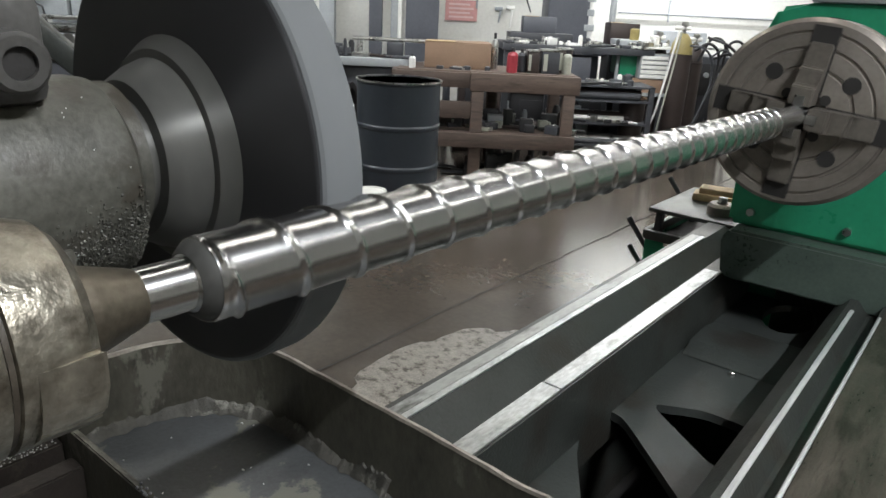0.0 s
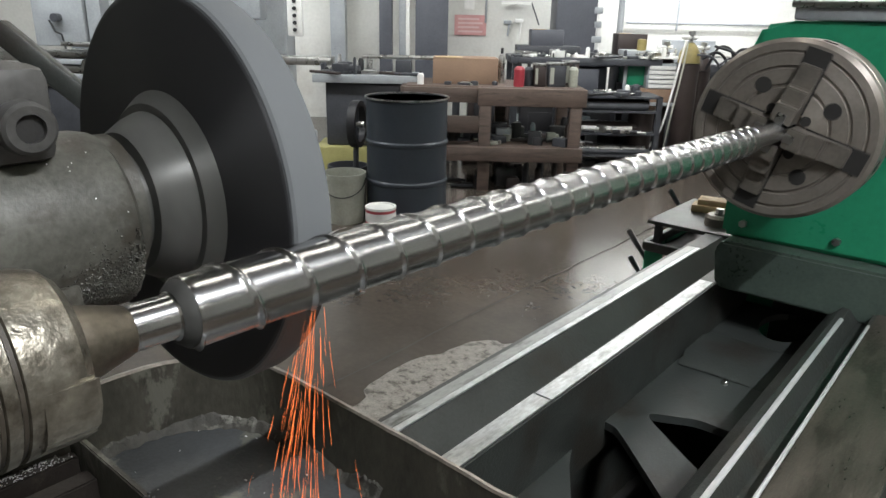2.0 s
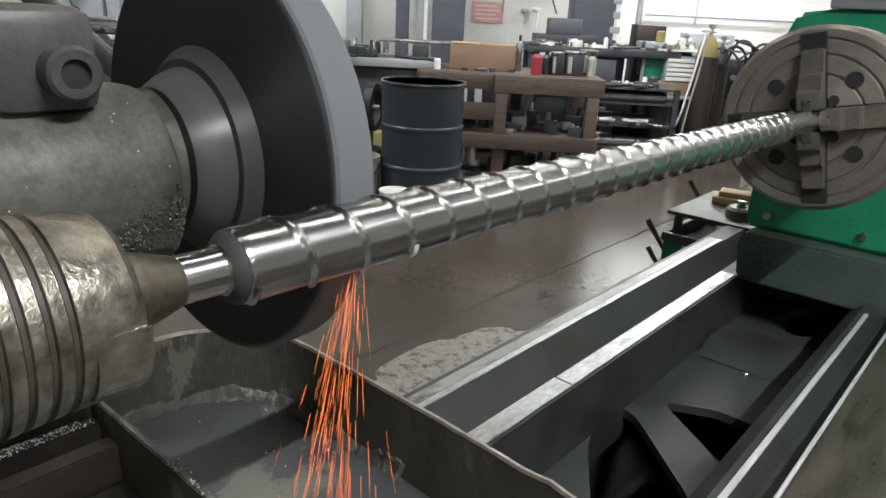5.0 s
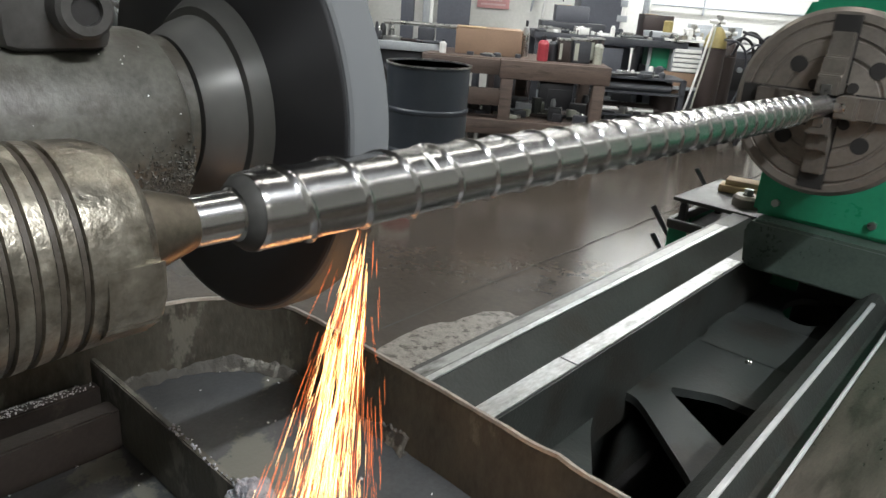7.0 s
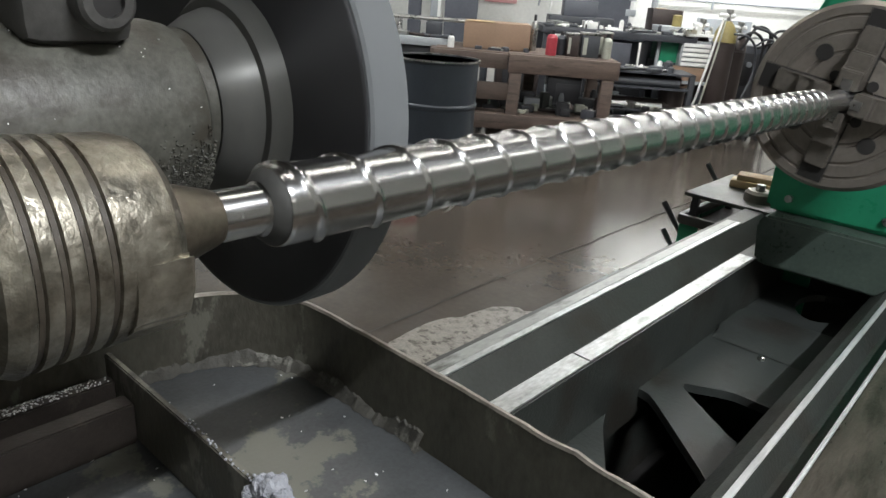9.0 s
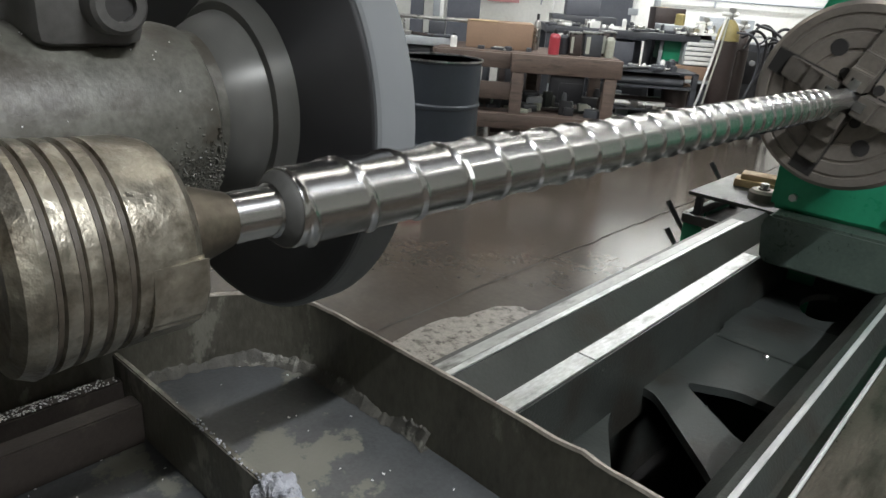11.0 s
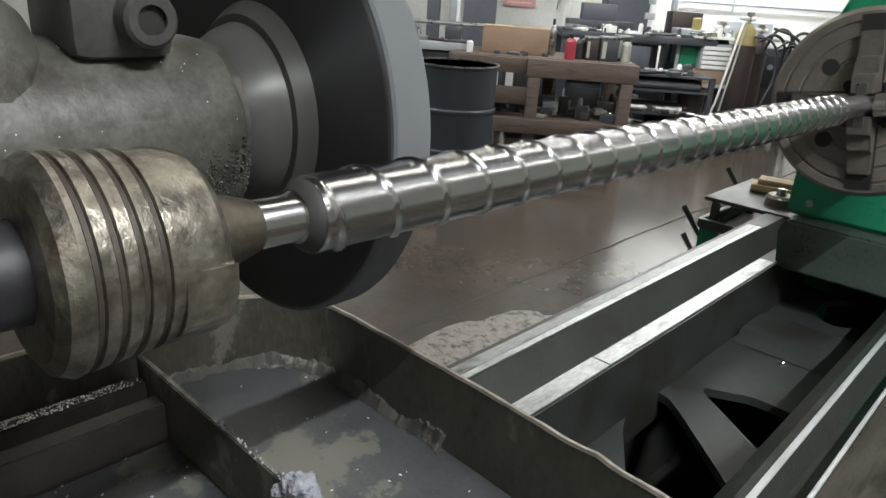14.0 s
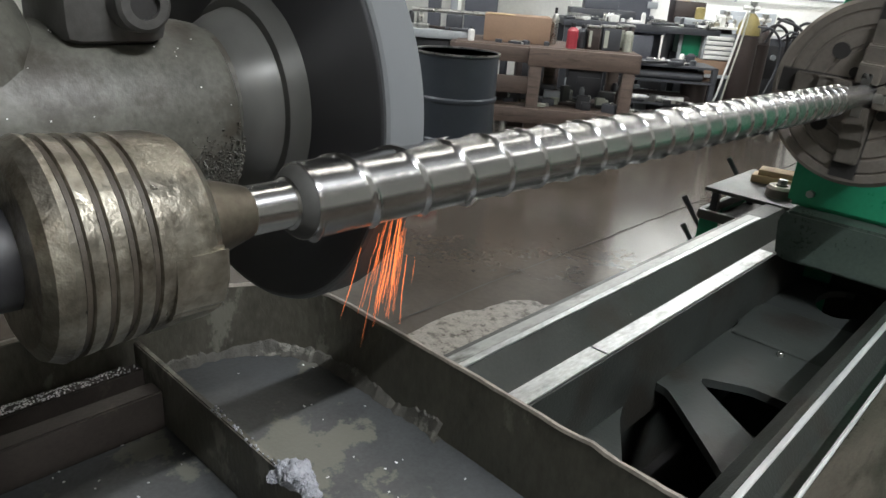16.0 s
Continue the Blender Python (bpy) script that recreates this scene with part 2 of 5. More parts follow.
def revolve(profile, n=48, bm=None, m=None, closed=False):
    """Turns a profile of (y, r) about the y axis."""
    bm = bm or bmesh.new()
    rings, made = [], []
    for y, r in profile:
        if r < 1e-6:
            v = bm.verts.new((0, y, 0))
            rings.append([v] * n)
            made.append(v)
        else:
            ring = [bm.verts.new((r * math.sin(2 * math.pi * i / n), y, r * math.cos(2 * math.pi * i / n))) for i in range(n)]
            rings.append(ring)
            made += ring
    pairs = list(zip(rings, rings[1:])) + ([(rings[-1], rings[0])] if closed else [])
    for a, b in pairs:
        for i in range(n):
            j = (i + 1) % n
            f = []
            for v in (a[i], a[j], b[j], b[i]):
                if v not in f:
                    f.append(v)
            if len(f) > 2:
                bm.faces.new(f)
    if not closed:
        for ring in (rings[0], rings[-1]):
            if ring[0] is not ring[1]:
                bm.faces.new(ring)
    if m is not None:
        bmesh.ops.transform(bm, matrix=m, verts=made)
    return bm


def rod(bm, p, q, r, r2=None, n=12):
    """A round bar from p to q."""
    p, q = Vector(p), Vector(q)
    d = q - p
    m = Matrix.Translation(p) @ d.to_track_quat("Y", "Z").to_matrix().to_4x4()
    return revolve([(0, r), (d.length, r if r2 is None else r2)], n, bm, m)


def tube(bm, pts, r, n=8):
    for p, q in zip(pts, pts[1:]):
        rod(bm, p, q, r, n=n)
    return bm


def prism(poly, a, b, axis="y", bm=None, m=None):
    """Draws a polygon out from a to b: along y its points are (x, z), along z (x, y), along x (y, z)."""
    bm = bm or bmesh.new()
    place = {"y": lambda u, v, w: (u, w, v), "z": lambda u, v, w: (u, v, w), "x": lambda u, v, w: (w, u, v)}[axis]
    lo, hi = ([bm.verts.new(place(u, v, w)) for u, v in poly] for w in (a, b))
    bm.faces.new(lo)
    bm.faces.new(hi)
    for i in range(len(poly)):
        j = (i + 1) % len(poly)
        bm.faces.new((lo[i], lo[j], hi[j], hi[i]))
    if m is not None:
        bmesh.ops.transform(bm, matrix=m, verts=lo + hi)
    return bm


def vcyl(bm, x, y, z0, z1, r, r2=None, n=24):
    return rod(bm, (x, y, z0), (x, y, z1), r, r2, n)


def vturn(profile, n=40, bm=None, at=(0, 0, 0)):
    """Turns a profile of (z, r) about the upright axis."""
    return revolve(profile, n, bm, Matrix.Translation(at) @ pose(0, 0, 0, 90))


def bent(poly, a, b, axis, width, bm=None, m=None):
    bm = prism(poly, a, b, axis, bm, m)
    bmesh.ops.bevel(bm, geom=[e for e in bm.edges], offset=width, segments=2, affect="EDGES")
    return bm

# ---- the room ----
AX = pose(0, 0, 1.221, -0.95)           # the lathe's turning axis, along its y


def bg(u, v, z=0.0, rz=0.0):
    return BG @ pose(u, v, z, 0, 0, rz)


def floor_and_walls():
    tagged(part("floor", B(-14, 8, -6, 16, -0.2, 0), M_FLOOR), "oily brown-grey concrete workshop floor", "floor", kind="structure")
    bm = bmesh.new()
    rnd = random.Random(4)
    y, x = -2.0, -1.505
    while y < 9:
        y2 = y + rnd.uniform(0.06, 0.2)
        x2 = -1.505 + rnd.uniform(-0.008, 0.008)
        w = rnd.uniform(0.003, 0.006)
        vs = [bm.verts.new(p) for p in ((x - w, y, 0.0025), (x + w, y, 0.0025), (x2 + w, y2, 0.0025), (x2 - w, y2, 0.0025))]
        bm.faces.new(vs)
        x, y = x2, y2
    tagged(part("floor_joint", bm, M_CRACK), "thin dark crack along the concrete floor", "floor joint", kind="structure")
    # pale colour paints the floor glare over scuffed, pitted concrete
    rim, c = [], (-1.08, 1.72)
    for i in range(60):
        a = 2 * math.pi * i / 60
        k = 1 + 0.30 * noise.noise((math.cos(a) * 2.2, math.sin(a) * 2.2, 4.0)) + 0.10 * noise.noise((math.cos(a) * 9, math.sin(a) * 9, 1.0))
        rim.append((c[0] + 0.30 * k * math.cos(a), c[1] + 0.56 * k * math.sin(a)))
    tagged(part("floor_patch", prism(rim, 0.0005, 0.002, "z"), M_PATCH), "scuffed patch in the concrete floor, painted pale for glare", "floor patch", kind="structure")
    far = B(-9, 8, 0, 0.25, 0, 4.2)
    w = part("wall_far", far, M_WALL)
    w.matrix_world = bg(0, 10.2)
    tagged(w, "pale grey plastered workshop wall", "wall", kind="structure")
    for name, m, ln_ in (("wall_left", bg(-7.5, 3, 0, 90), 9), ("wall_right", bg(6.5, 3, 0, -90), 9), ("wall_back", bg(0, -4.0, 0, 180), 9)):
        o = part(name, B(-ln_, ln_, 0, 0.25, 0, 4.2), M_WALL)
        o.matrix_world = m
        tagged(o, "pale grey plastered workshop wall", "wall", kind="structure")
    c = part("ceiling", B(-14, 8, -6, 16, 4.2, 4.4), M_CEIL)
    tagged(c, "grey painted workshop ceiling", "ceiling", kind="structure")


floor_and_walls()


def ceiling_light(m, ll):
    e = ll / 2
    t = thing("ceiling_light", m, "long white fluorescent tube light hung unseen from the ceiling", "ceiling light", "workshop tube lights")
    part("reflector", prism([(-0.1, 0), (0.1, 0), (0.05, 0.07), (-0.05, 0.07)], -e - 0.05, e + 0.05), M_WHITE, t)
    for dx in (-0.045, 0.045):
        part("tube", rod(bmesh.new(), (dx, -e, -0.03), (dx, e, -0.03), 0.016, n=10), M_TUBE, t, "glowing white tube")
    for dy in (-0.7 * e, 0.7 * e):
        p = m @ Vector((0, dy, 0.07))
        part("hanger", rod(bmesh.new(), m.inverted() @ p, m.inverted() @ Vector((p.x, p.y, 4.2)), 0.006, n=6), M_STEEL, t)


# added fill tubes get the same fixture as the others
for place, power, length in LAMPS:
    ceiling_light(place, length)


# ---- the lathe ----
def hole_plate(outline, holes, z0, z1):
    """A thick plate with openings through it."""
    bm = bmesh.new()
    loops = [outline] + holes
    edges = []
    for loop in loops:
        vs = [bm.verts.new((x, y, z1)) for x, y in loop]
        edges += [bm.edges.new((vs[i], vs[(i + 1) % len(vs)])) for i in range(len(vs))]
    bmesh.ops.triangle_fill(bm, use_beauty=True, use_dissolve=False, edges=edges)
    faces = list(bm.faces)
    r = bmesh.ops.extrude_face_region(bm, geom=faces)
    bmesh.ops.translate(bm, vec=(0, 0, z0 - z1), verts=[v for v in r["geom"] if isinstance(v, bmesh.types.BMVert)])
    return bm


def rounded(loop, k=0.3, n=4):
    """A polygon with softened corners."""
    out = []
    for i, p in enumerate(loop):
        p, a, b = Vector(p), Vector(loop[i - 1]), Vector(loop[(i + 1) % len(loop)])
        s, e = p.lerp(a, k), p.lerp(b, k)
        for j in range(n + 1):
            t = j / n
            out.append(tuple(s.lerp(p, t).lerp(p.lerp(e, t), t)))
    return out


def lathe_bed():
    bed = thing("lathe_bed", pose(0, 0, 0), "dark oily cast-iron lathe bed with bright worn ways", "lathe bed")
    y0, y1 = 0.449, 2.05
    part("rear_rail", prism([(-0.36, 0.0), (-0.36, 0.714), (-0.301, 0.714), (-0.243, 0.664), (-0.19, 0.664), (-0.185, 0.42), (-0.25, 0.40), (-0.25, 0.0)], y0, 2.299), M_BED, bed)
    part("rear_way", bent([(-0.346, 0.7142), (-0.3175, 0.7142), (-0.3175, 0.7182), (-0.346, 0.7182)], y0, 2.04, "y", 0.001), M_DULLWAY, bed, "dull oily flat way")
    part("rear_edge_way", bent([(-0.3172, 0.7142), (-0.302, 0.7142), (-0.302, 0.7185), (-0.3172, 0.7185)], y0, 2.04, "y", 0.001), M_WAY, bed, "narrow bright worn edge")
    part("rear_inner_way", bent([(-0.240, 0.6642), (-0.195, 0.6642), (-0.195, 0.6682), (-0.240, 0.6682)], y0, 0.94, "y", 0.001), M_WAY, bed, "bright worn flat way")
    part("rear_inner_way", bent([(-0.238, 0.6642), (-0.195, 0.6642), (-0.195, 0.6682), (-0.238, 0.6682)], 0.944, 1.885, "y", 0.001), M_WAY, bed, "bright worn flat way")
    part("front_rail", prism([(0.15, 0.0), (0.15, 0.42), (0.12, 0.44), (0.12, 0.64), (0.158, 0.685), (0.178, 0.685), (0.205, 0.650), (0.228, 0.650), (0.236, 0.686), (0.40, 0.686), (0.40, 0.0)], y0, y1), M_BED, bed)
    part("front_way", bent([(0.1715, 0.6852), (0.1835, 0.6852), (0.1825, 0.691), (0.1725, 0.691)], y0, 1.80, "y", 0.0015), M_CREST, bed, "narrow bright worn crest")
    part("front_edge_way", prism([(0.241 + 0.0042 * math.cos(math.pi * i / 8), 0.6862 + 0.0045 * math.sin(math.pi * i / 8)) for i in range(9)], y0, 1.80), M_CREST, bed, "thin bright worn edge")
    part("front_apron", bent([(0.246, 0.6862), (0.398, 0.6862), (0.398, 0.690), (0.246, 0.690)], y0, 1.95, "y", 0.0015), M_BROWN, bed, "brown oily flat face")
    a = rounded([(-0.19, 1.03), (-0.20, 1.20), (-0.15, 1.19), (0.10, 0.96), (0.10, 0.72), (-0.02, 0.76)], 0.22)
    b = rounded([(-0.135, 1.30), (0.085, 1.14), (0.085, 1.36), (-0.02, 1.36)], 0.2)
    c = [(-0.015 + 0.075 * math.cos(i * math.pi / 10), 2.10 + 0.13 * math.sin(i * math.pi / 10)) for i in range(20)]
    part("web", hole_plate([(-0.19, 0.45), (0.13, 0.45), (0.13, 2.3), (-0.19, 2.3)], [a, b, c], 0.478, 0.5), M_WEB, bed, "grey painted bracing web with openings")
    part("cross_rib", bent([(1.60, 0.50), (1.90, 0.50), (1.84, 0.522), (1.68, 0.522)], -0.188, 0.118, "x", 0.012), M_WEB, bed)
    for x, y in ((-0.16, 1.70), (-0.15, 1.715), (-0.03, 1.585)):
        part("bolt", revolve([(0, 0.008), (0.01, 0.008), (0.012, 0.006)], 6, None, pose(x, y, 0.5, 90)), M_STEEL, bed)
    part("end_wall", B(-0.25, 0.15, 2.3, 2.36, 0, 0.70), M_BED, bed)
    part("pedestal", B(-0.36, 0.40, -1.2, 0.447, 0, 0.66, bevel=0.01), M_BED, bed)
    part("end_ramp", prism([(2.24, 0.5), (2.29, 0.56), (2.299, 0.70), (2.299, 0.5)], -0.185, 0.12, "x"), M_WEB, bed)
    # near-black paints the darkness under the web openings
    part("pit_floor", B(-0.249, 0.149, y0, 2.3, 0.05, 0.1), M_DARK, bed, "dark oily sump below the web, shade in its colour")


lathe_bed()


def headstock():
    h = thing("headstock", pose(0, 0, 0), "green painted lathe headstock with worn cover", "headstock")
    bm = bent([(-0.225, 0.803), (-0.225, 1.35), (-0.195, 1.432), (-0.11, 1.445), (0.70, 1.445), (0.70, 0.803)], 1.97, 2.75, "y", 0.014)
    part("body", bm, M_GREEN, h)
    part("top_cover", B(-0.115, 0.72, 1.955, 2.74, 1.446, 1.485, bevel=0.008), M_GREYM, h, "grey steel lid")
    part("lid_rail", rod(bmesh.new(), (-0.12, 1.95, 1.49), (0.72, 1.95, 1.49), 0.011), M_STEEL, h, "bright rounded edge")
    part("foot", bent([(-0.20, 0.66), (-0.215, 0.77), (-0.195, 0.802), (0.72, 0.802), (0.72, 0.65), (-0.18, 0.65)], 1.90, 2.8, "y", 0.008), M_GREYGREEN, h, "oily grey-green base")
    part("leg", B(-0.20, 0.5, 2.37, 2.8, 0.0, 0.649, bevel=0.01), M_GREYGREEN, h)
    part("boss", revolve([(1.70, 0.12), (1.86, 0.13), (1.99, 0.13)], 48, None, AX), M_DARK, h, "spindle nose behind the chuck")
    for x, z in ((-0.16, 0.85), (0.1, 0.85)):
        part("bolt", rod(bmesh.new(), (x, 1.955, z), (x, 1.972, z), 0.012, n=6), M_STEEL, h)


headstock()


def chuck():
    c = thing("lathe_chuck", AX, "dull brown-grey four-jaw lathe chuck, turning", "chuck")
    R, f, bk = 0.213, 1.575, 1.70
    prof = [(f + 0.02, 0.03), (f + 0.02, 0.05), (f, 0.055), (f, 0.100), (f + 0.004, 0.102), (f + 0.004, 0.108), (f, 0.110), (f, 0.143), (f + 0.004, 0.145), (f + 0.004, 0.150), (f, 0.152),
            (f, 0.178), (f + 0.004, 0.180), (f + 0.004, 0.184), (f, 0.186), (f, R - 0.01), (f + 0.01, R), (f + 0.045, R), (f + 0.048, R - 0.004), (f + 0.053, R - 0.004), (f + 0.056, R), (bk - 0.006, R), (bk, R - 0.006), (bk, 0.03)]
    part("body", revolve(prof, 96, closed=True), M_CHUCK, c)
    for k in range(4):
        a = pose(0, 0, 0, 0, 45 + 90 * k, 0)
        # slots and bolt holes are near-black pieces set proud, standing in for shade
        part("jaw_slot", box(bmesh.new(), -0.0285, 0.0285, f - 0.0015, f + 0.02, 0.05, 0.196, m=a), M_DARK, c, "near-black bar painted as the slot's shade")
        bm = bent([(f - 0.056, 0.025), (f - 0.056, 0.066), (f - 0.036, 0.068), (f - 0.036, 0.104), (f - 0.016, 0.106), (f - 0.016, 0.160), (f + 0.01, 0.160), (f + 0.01, 0.025)], -0.0245, 0.0245, "x", 0.003)
        bmesh.ops.transform(bm, matrix=a, verts=bm.verts)
        part("jaw", bm, M_JAW, c, "stepped worn steel jaw")
        tip = bent([(f - 0.058, 0.0235), (f - 0.058, 0.05), (f + 0.0, 0.05), (f + 0.0, 0.0235)], -0.013, 0.013, "x", 0.003)
        bmesh.ops.transform(tip, matrix=a, verts=tip.verts)
        part("jaw_tip", tip, M_STEEL, c, "bright worn gripping tip")
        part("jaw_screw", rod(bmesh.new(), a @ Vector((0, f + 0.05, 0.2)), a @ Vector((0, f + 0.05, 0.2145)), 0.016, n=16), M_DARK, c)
        for ang, rad, size in ((90 * k, 0.117, 0.019), (90 * k, 0.058, 0.012)):
            p = pose(0, 0, 0, 0, ang, 0) @ Vector((0, f - 0.001, rad))
            part("bolt_hole", rod(bmesh.new(), p, p + Vector((0, 0.01, 0)), size, n=18), M_DARK, c, "near-black disc painted as a shaded bolt hole")
    return c


CHUCK = chuck()
PITCH, EASE, ROOT, TOP = 0.0555, 0.0075, 0.0290, 0.0317   # the flight tightens a little towards the chuck


def extruder_screw():
    s = thing("extruder_screw", AX, "bright ground steel extruder screw with a helical flight", "extruder screw")
    # threaded body, swept as rings whose radius follows the helix
    n, y0, yb, y1, step = 72, 0.037, 0.0345, 1.345, 0.0014
    verts, faces = [], []
    rows = int((y1 - yb) / step)
    for i in range(rows + 1):
        y = yb + (y1 - yb) * i / rows
        for j in range(n):
            a = j / n
            ph = (-math.log(1 - EASE * (y - y0) / PITCH) / EASE - a + 0.718) % 1.0
            d = abs(ph - 0.5) * (PITCH - EASE * (y - y0))
            w, fil = 0.0015, 0.0034
            if d < w:
                r = TOP
            elif d < w + fil:
                q = 1 - (d - w) / fil
                r = ROOT + (TOP - ROOT) * (1 - math.sqrt(max(0, 1 - q * q)))
            else:
                r = ROOT
            if y < yb + 0.002:
                r = min(r, ROOT - 0.0006)
            if y > y1 - 0.01:
                r = min(r, ROOT)
            verts.append((r * math.sin(2 * math.pi * a), y, r * math.cos(2 * math.pi * a)))
    for i in range(rows):
        for j in range(n):
            k = (j + 1) % n
            faces.append((i * n + j, i * n + k, (i + 1) * n + k, (i + 1) * n + j))
    faces += [tuple(range(n)), tuple(range(rows * n, rows * n + n))]
    me = bpy.data.meshes.new("flighted_body")
    me.from_pydata(verts, [], faces)
    bm = bmesh.new()
    bm.from_mesh(me)
    bpy.data.meshes.remove(me)
    part("flighted_body", bm, M_SCREW, s)
    part("tail_journal", revolve([(-0.010, 0.012), (-0.009, 0.0165), (-0.008, 0.0175), (0.024, 0.0175), (0.026, 0.020)], 56), M_SCREW, s, "plain ground end journal")
    # collar's colour is darkened where the shoulder sits occluded
    part("end_collar", revolve([(0.0255, 0.016), (0.0255, 0.0200), (0.0285, 0.0235), (0.0325, 0.0265), (0.0348, 0.0276), (0.0348, 0.016)], 56, closed=True), M_DULL, s, "dull unground shoulder, darkened for its shade")
    part("drive_shank", revolve([(1.344, 0.026), (1.347, 0.0235), (1.60, 0.0235), (1.60, 0.02)], 56), M_SCREW, s, "plain shank gripped by the jaws")
    # bright nicks on one turn of the flight
    for da in (0.0, 0.5):
        bm = bmesh.new()
        last = None
        for i in range(9):
            a = 0.205 + da + 0.085 * i / 8
            y = y0 + PITCH / EASE * (1 - math.exp(-EASE * (2.782 + a - da)))
            r = TOP + 0.0006
            cur = [bm.verts.new((r * math.sin(2 * math.pi * a), y + dy, r * math.cos(2 * math.pi * a))) for dy in (-0.003, 0.003)]
            if last:
                bm.faces.new((last[0], last[1], cur[1], cur[0]))
            last = cur
        part("scratch", bm, M_WHITE, s, "pale bright nick on the flight")
    return s


SCREW = extruder_screw()


def tailstock():
    t = thing("tailstock", AX, "oily bronze-brown tailstock barrel with a worn dead centre", "tailstock")
    part("centre", revolve([(-0.004, 0.010), (-0.008, 0.0178), (-0.011, 0.0190), (-0.036, 0.0262), (-0.040, 0.0275), (-0.062, 0.0275)], 48), M_CONE, t, "conical steel dead centre")
    prof = [(-0.053, 0.026), (-0.051, 0.040), (-0.053, 0.050), (-0.060, 0.057), (-0.072, 0.0605)]
    for k in range(4):
        y, R = -0.0965 - 0.0122 * k, 0.0613 + 0.0008 * k
        prof += [(y + 0.0024, R), (y + 0.0013, R - 0.0030), (y - 0.0013, R - 0.0030), (y - 0.0024, R)]
    prof += [(-0.1395, 0.0645), (-0.1475, 0.0605), (-0.152, 0.052), (-0.153, 0.03)]
    part("barrel", revolve(prof, 72, closed=True), M_BARREL, t, "rounded barrel with four turned grooves")
    # a darker brown ring lies in each groove
    for k in range(4):
        y, R = -0.0965 - 0.0122 * k, 0.0613 + 0.0008 * k
        part("groove_grime", revolve([(y + 0.0012, R - 0.0034), (y + 0.0014, R - 0.0019), (y - 0.0014, R - 0.0019), (y - 0.0012, R - 0.0034)], 64, closed=True), M_GROOVE, t, "dark brown ring in the groove")
    part("casting_flat", bent([(0.0612, 0.006), (0.0612, -0.018), (0.0545, -0.035), (0.03, -0.053), (-0.02, -0.055), (-0.045, -0.03)], -0.090, -0.0535, "y", 0.003), M_BARREL, t, "flat cheek cast into the lower barrel")
    # neck is black to paint the deep shadow behind the barrel
    part("neck", revolve([(-0.150, 0.029), (-0.150, 0.0295), (-0.190, 0.0295), (-0.190, 0.0)], 40), M_BLACK, t, "neck behind the barrel, black for the deep shadow")
    part("quill", revolve([(-0.188, 0.020), (-0.190, 0.034), (-0.194, 0.038), (-0.30, 0.038), (-0.62, 0.038)], 48), M_BARREL, t, "worn steel quill")
    part("body", bent([(-0.12, -0.53), (-0.13, -0.1), (-0.085, 0.085), (0.085, 0.085), (0.12, -0.1), (0.11, -0.53)], -0.95, -0.62, "y", 0.015), M_HOUSING, t, "cast tailstock body")
    return t


tailstock()
WX, WZ, WR, WY = -0.258, 1.242, 0.221, 0.153


ARM_A, ARM_B = (-1.06, 0.29, 1.40), (-0.985, 0.42, 1.25)


